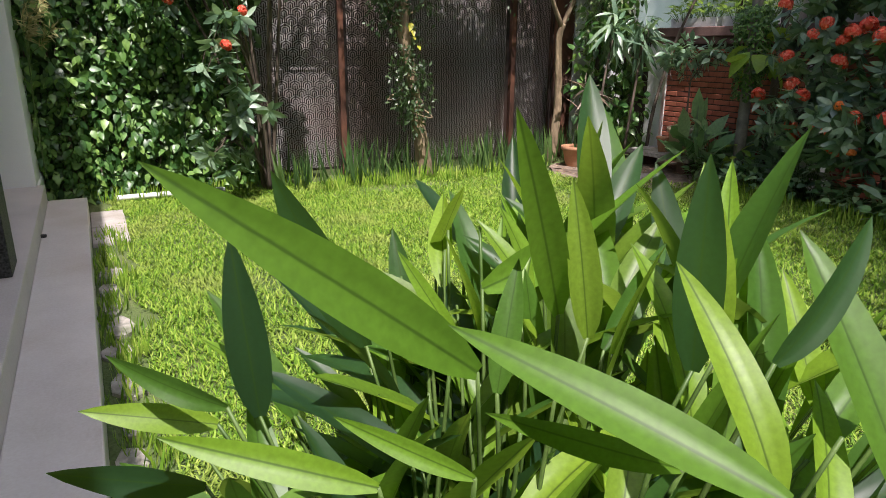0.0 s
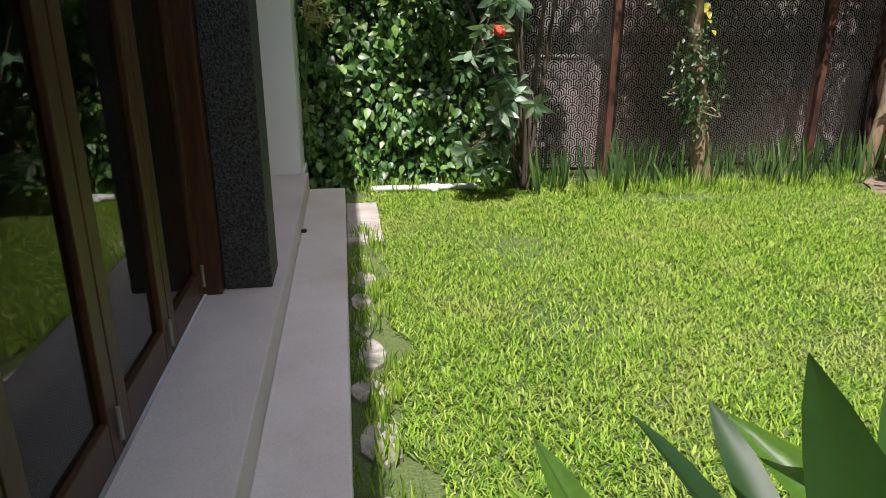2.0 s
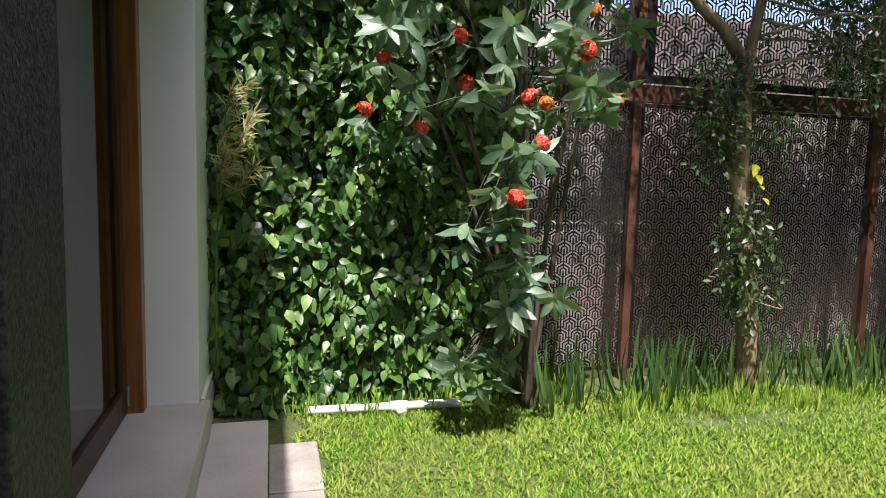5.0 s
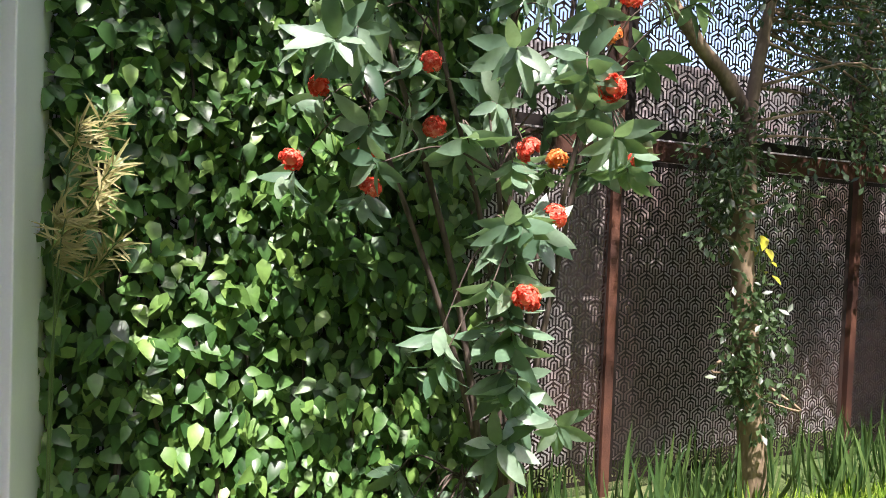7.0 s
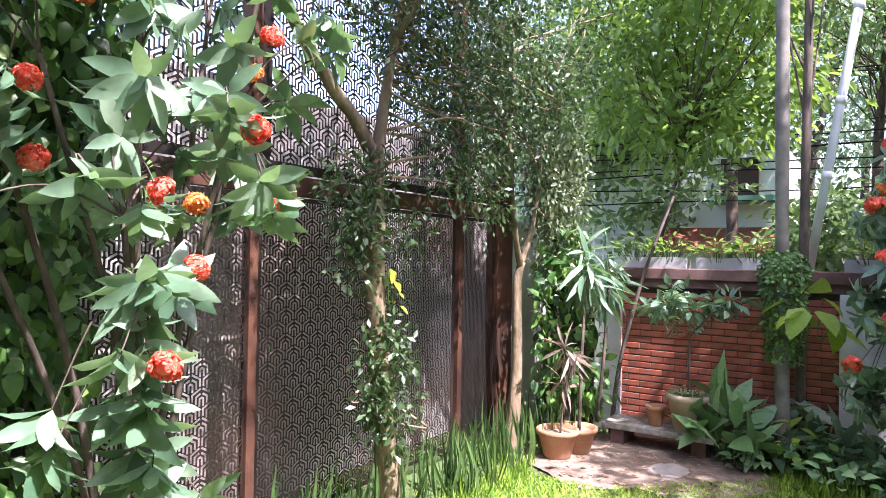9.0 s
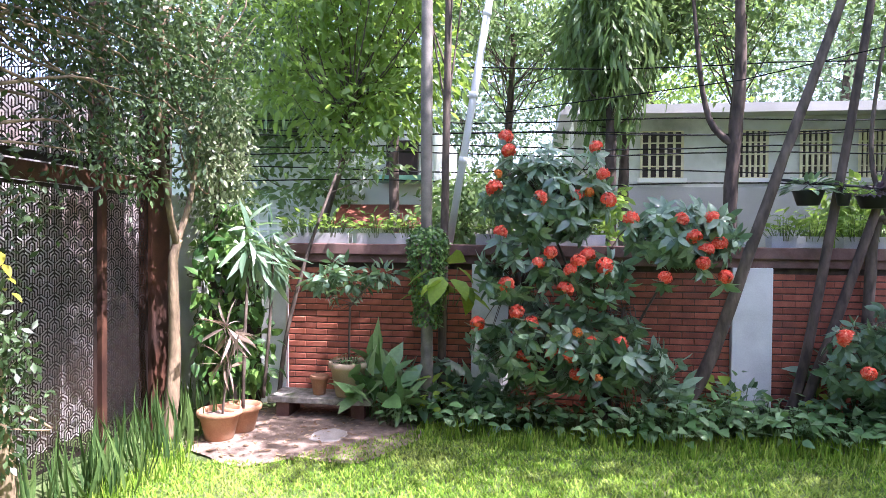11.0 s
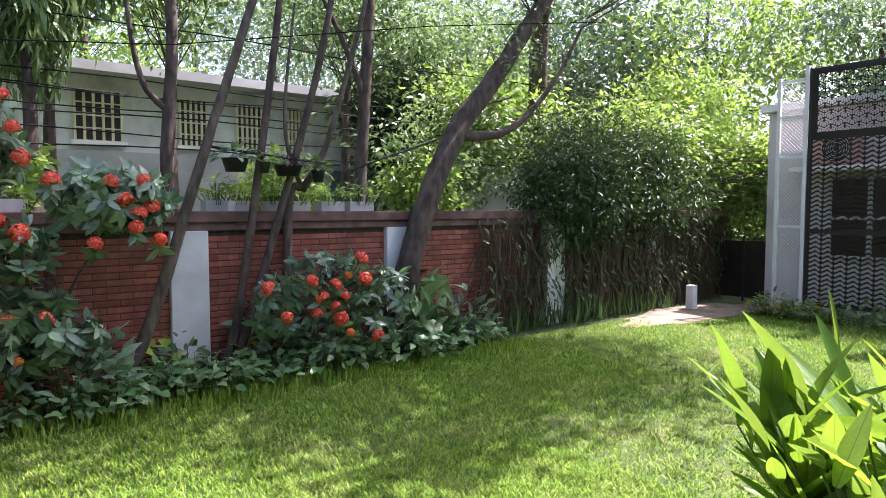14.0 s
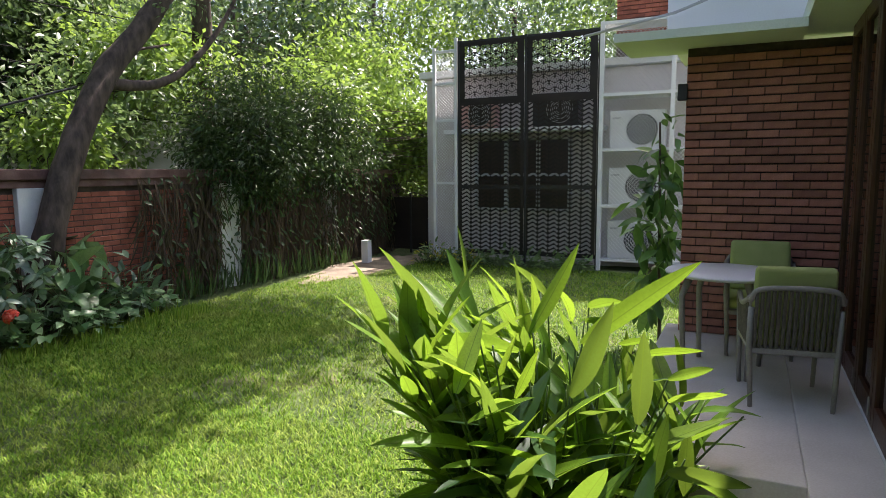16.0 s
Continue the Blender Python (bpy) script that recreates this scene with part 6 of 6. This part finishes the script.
b1 = thing("neighbour_house", "low pale green house with a tiled canopy", "house", (12.2, 8.5, 0))
part("wall", box(0.1, 4.0, -2.6, 5.0, -0.1, 4.0), surf("pale_green_render", (0.55, 0.6, 0.55), (0.64, 0.68, 0.62), 1, 0.85, 0.15), b1)
part("ledge", box(-0.5, 0.099, -2.6, -1.6, 2.9, 3.0), surf("green_paint", (0.1, 0.25, 0.18), (0.14, 0.3, 0.22), 4, 0.6, 0.1), b1, "green painted ledge")
part("canopy", Geo().add([(-0.7, -2.6, 2.1), (-0.7, -0.8, 2.1), (0.09, -0.8, 2.5), (0.09, -2.6, 2.5), (-0.7, -2.6, 2.04), (-0.7, -0.8, 2.04), (0.09, -0.8, 2.44), (0.09, -2.6, 2.44)],
                         [(0, 3, 2, 1), (4, 5, 6, 7), (0, 1, 5, 4), (1, 2, 6, 5), (2, 3, 7, 6), (3, 0, 4, 7)]), M_BRICK, b1, "red tiled canopy")
part("window", box(-0.02, 0.098, -2.3, -1.7, 3.05, 3.7), M_DARKWOOD, b1, "dark window")
for k in range(7):
    part("rail_bar", box(-0.06, -0.02, -0.4 + 0.2 * k, -0.37 + 0.2 * k, 1.85, 2.4), M_METAL, b1)
for z in (1.85, 2.0, 2.15, 2.3, 2.4):
    part("rail", box(-0.065, -0.061, -0.5, 1.0, z, z + 0.04), M_METAL, b1)
for i, (x, z, sag) in enumerate(((9.0, 3.2, 0.2), (9.1, 3.35, 0.25), (9.15, 3.45, 0.15), (9.2, 3.6, 0.3), (9.25, 3.0, 0.2), (9.3, 3.7, 0.2), (9.0, 2.85, 0.25), (8.8, 4.4, 0.3))):
    w = thing("overhead_cable", "thin black overhead cable along the street", "cable", (x, 0, z), "street cables")
    y = np.linspace(-14, 12, 27)
    part("line", Geo().tube(np.stack([0 * y, y, sag * ((y / 13) ** 2 - 1) + 0.03 * np.sin(y * 1.3 + i)], -1), 0.009, 4), M_CABLE, w)
w = thing("overhead_cable", "thin black cable sloping over the garden", "cable", (6.3, -4.0, 4.6))
part("line", Geo().tube([(0, 0, 0), (0.3, 3, -0.5), (0.7, 6, -1.1), (1.2, 8.5, -1.3)], 0.006, 4), M_CABLE, w)
# low shrubs behind the wall
for i, (x, y, h, r) in enumerate(((8.2, 5.0, 2.2, 0.6), (8.2, 0.3, 2.0, 0.6), (8.6, -2.2, 2.6, 0.9), (8.1, -1.9, 2.1, 0.6), (9.0, -3.4, 3.2, 1.2), (8.1, 3.4, 2.1, 0.5))):
    tree("street_shrub", "leafy shrub behind the garden wall", [(x, y, 0), (x, y, h * 0.5), (x, y, h * 0.8)], (0.05, 0.04, 0.02), [((x, y, h), (r, r, r * 0.9), 40, 34)], 0.13, L_BRIGHT if i % 2 else L_TREE, M_BARK, LEAF_OVAL, category="shrub")
ca = cover_clump("bed_plant", "low clump of pale green arrow-shaped leaves in the bed", 100, 0.125, 0.36, 0.34, L_COVER)
spread_copies(ca, [(6.69, 5.0), (6.74, 4.5), (6.59, 4.1), (6.54, 2.4), (6.69, 2.0), (6.59, 1.5), (6.74, 1.05), (6.49, 0.6), (6.54, -1.2), (6.74, -1.6), (6.69, -2.0), (6.85, 2.2), (6.44, 3.6), (6.39, 4.6), (6.39, 3.1), (6.44, 2.75), (6.44, 1.75), (6.39, 1.2), (6.54, 0.2), (6.44, -0.4), (6.39, -0.8), (6.64, 5.4)])
cb = cover_clump("bed_plant", "leafy dark green plant in the bed", 60, 0.2, 0.32, 0.6, L_IXORA, LEAF_OVAL, 0.5)
spread_copies(cb, [(6.85, 5.6), (6.9, 5.0), (6.8, 4.4), (7.0, 2.0), (7.0, 1.1), (6.9, -1.3), (6.95, -1.9), (6.45, 3.0), (6.5, 4.2)])
cc = cover_clump("bed_plant", "large-leaved plant with broad upright green leaves", 26, 0.36, 0.25, 0.55, L_COVER, LEAF_OVAL, 0.7)
spread_copies(cc, [(6.75, 5.75), (6.55, 5.5), (6.85, -1.05)])
ce = cover_clump("bed_plant", "tall elephant-ear plant with large glossy leaves by the low shrub", 16, 0.42, 0.26, 1.15, L_COVER, LEAF_HEART, -0.1)
spread_copies(ce, [(6.75, -0.75), (6.85, -1.0)])
cf = cover_clump("bed_plant", "dark clump of tall lily leaves under the palm", 30, 0.36, 0.22, 0.36, L_IXORA, LEAF_LONG, 0.9)
spread_copies(cf, [(6.85, 5.35), (6.9, 4.7), (6.85, -1.45)])
cd = cover_clump("bed_plant", "lime yellow pothos with large leaves", 18, 0.2, 0.18, 0.5, L_LIME, LEAF_HEART, 0.1)
spread_copies(cd, [(6.95, 2.15), (6.9, 1.3), (6.6, 5.05)])
sa = strap_clump("iris_clump", "clump of upright green sword-shaped leaves at the fence foot", 36, 0.48, 0.26, L_STRAP)
spread_copies(sa, [(1.9 + 0.33 * i + RNG.uniform(-0.08, 0.08), 7.3 + RNG.uniform(-0.12, 0.1)) for i in range(12)] + [(6.0, 7.35), (6.15, 7.25)])
sb = strap_clump("iris_clump", "dark sword-shaped leaves along the wall foot", 36, 0.5, 0.22, L_STRAP)
spread_copies(sb, [(7.0, -2.6 - 0.45 * i + RNG.uniform(-0.1, 0.1)) for i in range(10)])
sc = strap_clump("grass_tuft", "tuft of long grass at the lawn edge", 90, 0.17, 0.2, L_GRASS, leaf(0.07, 3, 0.35, 0.3))
spread_copies(sc, [(0.1 + 0.28 * i, 7.44 + RNG.uniform(-0.03, 0.05)) for i in range(8)] + [(2.4 + 0.35 * i, 7.0 + RNG.uniform(-0.1, 0.15)) for i in range(9)]
              + [(6.05 + RNG.uniform(-0.1, 0.15), -2.2 + 0.33 * i) for i in range(23)])

# dry creeper on the wall under the hedge
t = thing("dry_creeper", "tangle of dry brown creeper stems hanging on the wall", "climbing plant", (7.15, -4.5, 0))
n = 2500
P = np.stack([RNG.uniform(-0.13, 0.03, n), RNG.uniform(-4.3, 2.3, n), RNG.uniform(0.25, 1.75, n)], -1)
A = np.stack([RNG.normal(-0.15, 0.15, n), RNG.normal(0, 0.35, n), np.full(n, -1.0)], -1)
ok = np.abs(P[:, 1] - 0.6) > 0.2
P, A, n = P[ok], A[ok], int(ok.sum())
part("stem_mass", Geo().scatter(leaf(0.05, 3, 0.1, 0.3), P, A, np.tile((-1.0, 0, 0.2), (n, 1)), RNG.uniform(0.2, 0.6, n)), L_DRY, t)

n = 900
P = np.stack([RNG.uniform(-0.16, -0.04, n), 2.3 - 6.6 * RNG.random(n) ** 0.7, RNG.uniform(0.4, 1.75, n)], -1)
A = np.stack([RNG.normal(-0.5, 0.3, n), RNG.normal(0, 0.5, n), RNG.normal(-0.6, 0.3, n)], -1)
# Dark leaf cover deepens the shade on the wall under the hedge.
part("foliage", Geo().scatter(LEAF_OVAL, P, A, np.tile((-1.0, 0, 0.5), (n, 1)), RNG.uniform(0.07, 0.15, n)), L_BAMBOO, t, "sparse leaves darkened as hedge shade on the wall", True)

# ---- lawn ----
def blades(n, x0, x1, y0, y1, lo, hi, name, label):
    x, y = RNG.uniform(x0, x1, n), RNG.uniform(y0, y1, n)
    ok = ~((x > 5.2) & (y > 5.2) & (x - 5.2 + y - 5.2 > 1.1)) & (((x - 6.25) / 0.6) ** 2 + ((y + 6.7) / 1.9) ** 2 > RNG.uniform(0.55, 1.25, n))
    edge = 0.09 + 0.07 * noise2(x[:1], y[:1], 1.0)[0] + 0.06 * np.sin(y * 5.1) + 0.05 * np.sin(y * 11.7)
    ok &= x > edge
    worn = np.exp(-((x - 1.2) ** 2 + (y - 5.4) ** 2) / 0.2) + np.exp(-((x - 1.1) ** 2 / 0.12 + (y - 4.2) ** 2 / 0.2)) * 0.7 + np.exp(-((x - 3.1) ** 2 / 0.7 + (y - 6.7) ** 2 / 0.1)) + np.exp(-((x - 6.2) ** 2 / 0.1 + (y - 0.95) ** 2 / 0.12))
    ok &= RNG.random(n) > 0.85 * worn
    x, y = x[ok], y[ok]
    m_ = len(x)
    a = RNG.uniform(0, 2 * math.pi, m_)
    tilt = RNG.uniform(0.35, 1.5, m_)
    A = np.stack([np.cos(a) * tilt, np.sin(a) * tilt, np.ones(m_)], -1)
    Nn = np.stack([-np.cos(a), -np.sin(a), np.full(m_, 1.0)], -1)
    P = np.stack([x, y, np.full(m_, -0.008)], -1)
    o = obj(name, Geo().scatter(BLADE, P, A, Nn, RNG.uniform(lo, hi, m_)), L_GRASS)
    return tagged(o, label, "grass", "", "stuff")


blades(185000, -0.08, 4.0, 0.2, 7.4, 0.024, 0.058, "lawn_grass", "bright green broad-bladed lawn in sun and dappled shade")
blades(95000, 4.0, 6.6, -2.5, 7.25, 0.028, 0.065, "lawn_grass", "green lawn in tree shade")
blades(95000, -0.08, 6.6, -7.5, 0.2, 0.03, 0.07, "lawn_grass", "green lawn towards the gate")

# house bricks last
wall_h = structure("wall_south", box(-0.85, 0.42, -2.55, -2.33, 0.31, 2.79), M_MORTAR, "dark red brick house wall with raked joints", category="wall")
brickwork(wall_h, 1.27, 2.48, M_HBRICK, 0.0709, 0.245, pose(0.42, -2.33, 0.31) @ Matrix.Rotation(math.pi, 4, "Z") @ Matrix.Translation((0, -0.026, 0)))
brickwork(wall_e, 10.2, 1.6, M_BRICK, 0.07, 0.25, pose(WX + 0.026, 7.0, 0.0, 0, 0, -90), 300, lambda p: 4.7 < p.y < 7 and 0.2 < p.z)
brickwork(ub, 2.6, 3.0, M_BRICK, 0.075, 0.25, pose(2.25, -8.8, 4.2) @ Matrix.Rotation(math.pi, 4, "Z") @ Matrix.Translation((0, -0.026, 0)), 0)
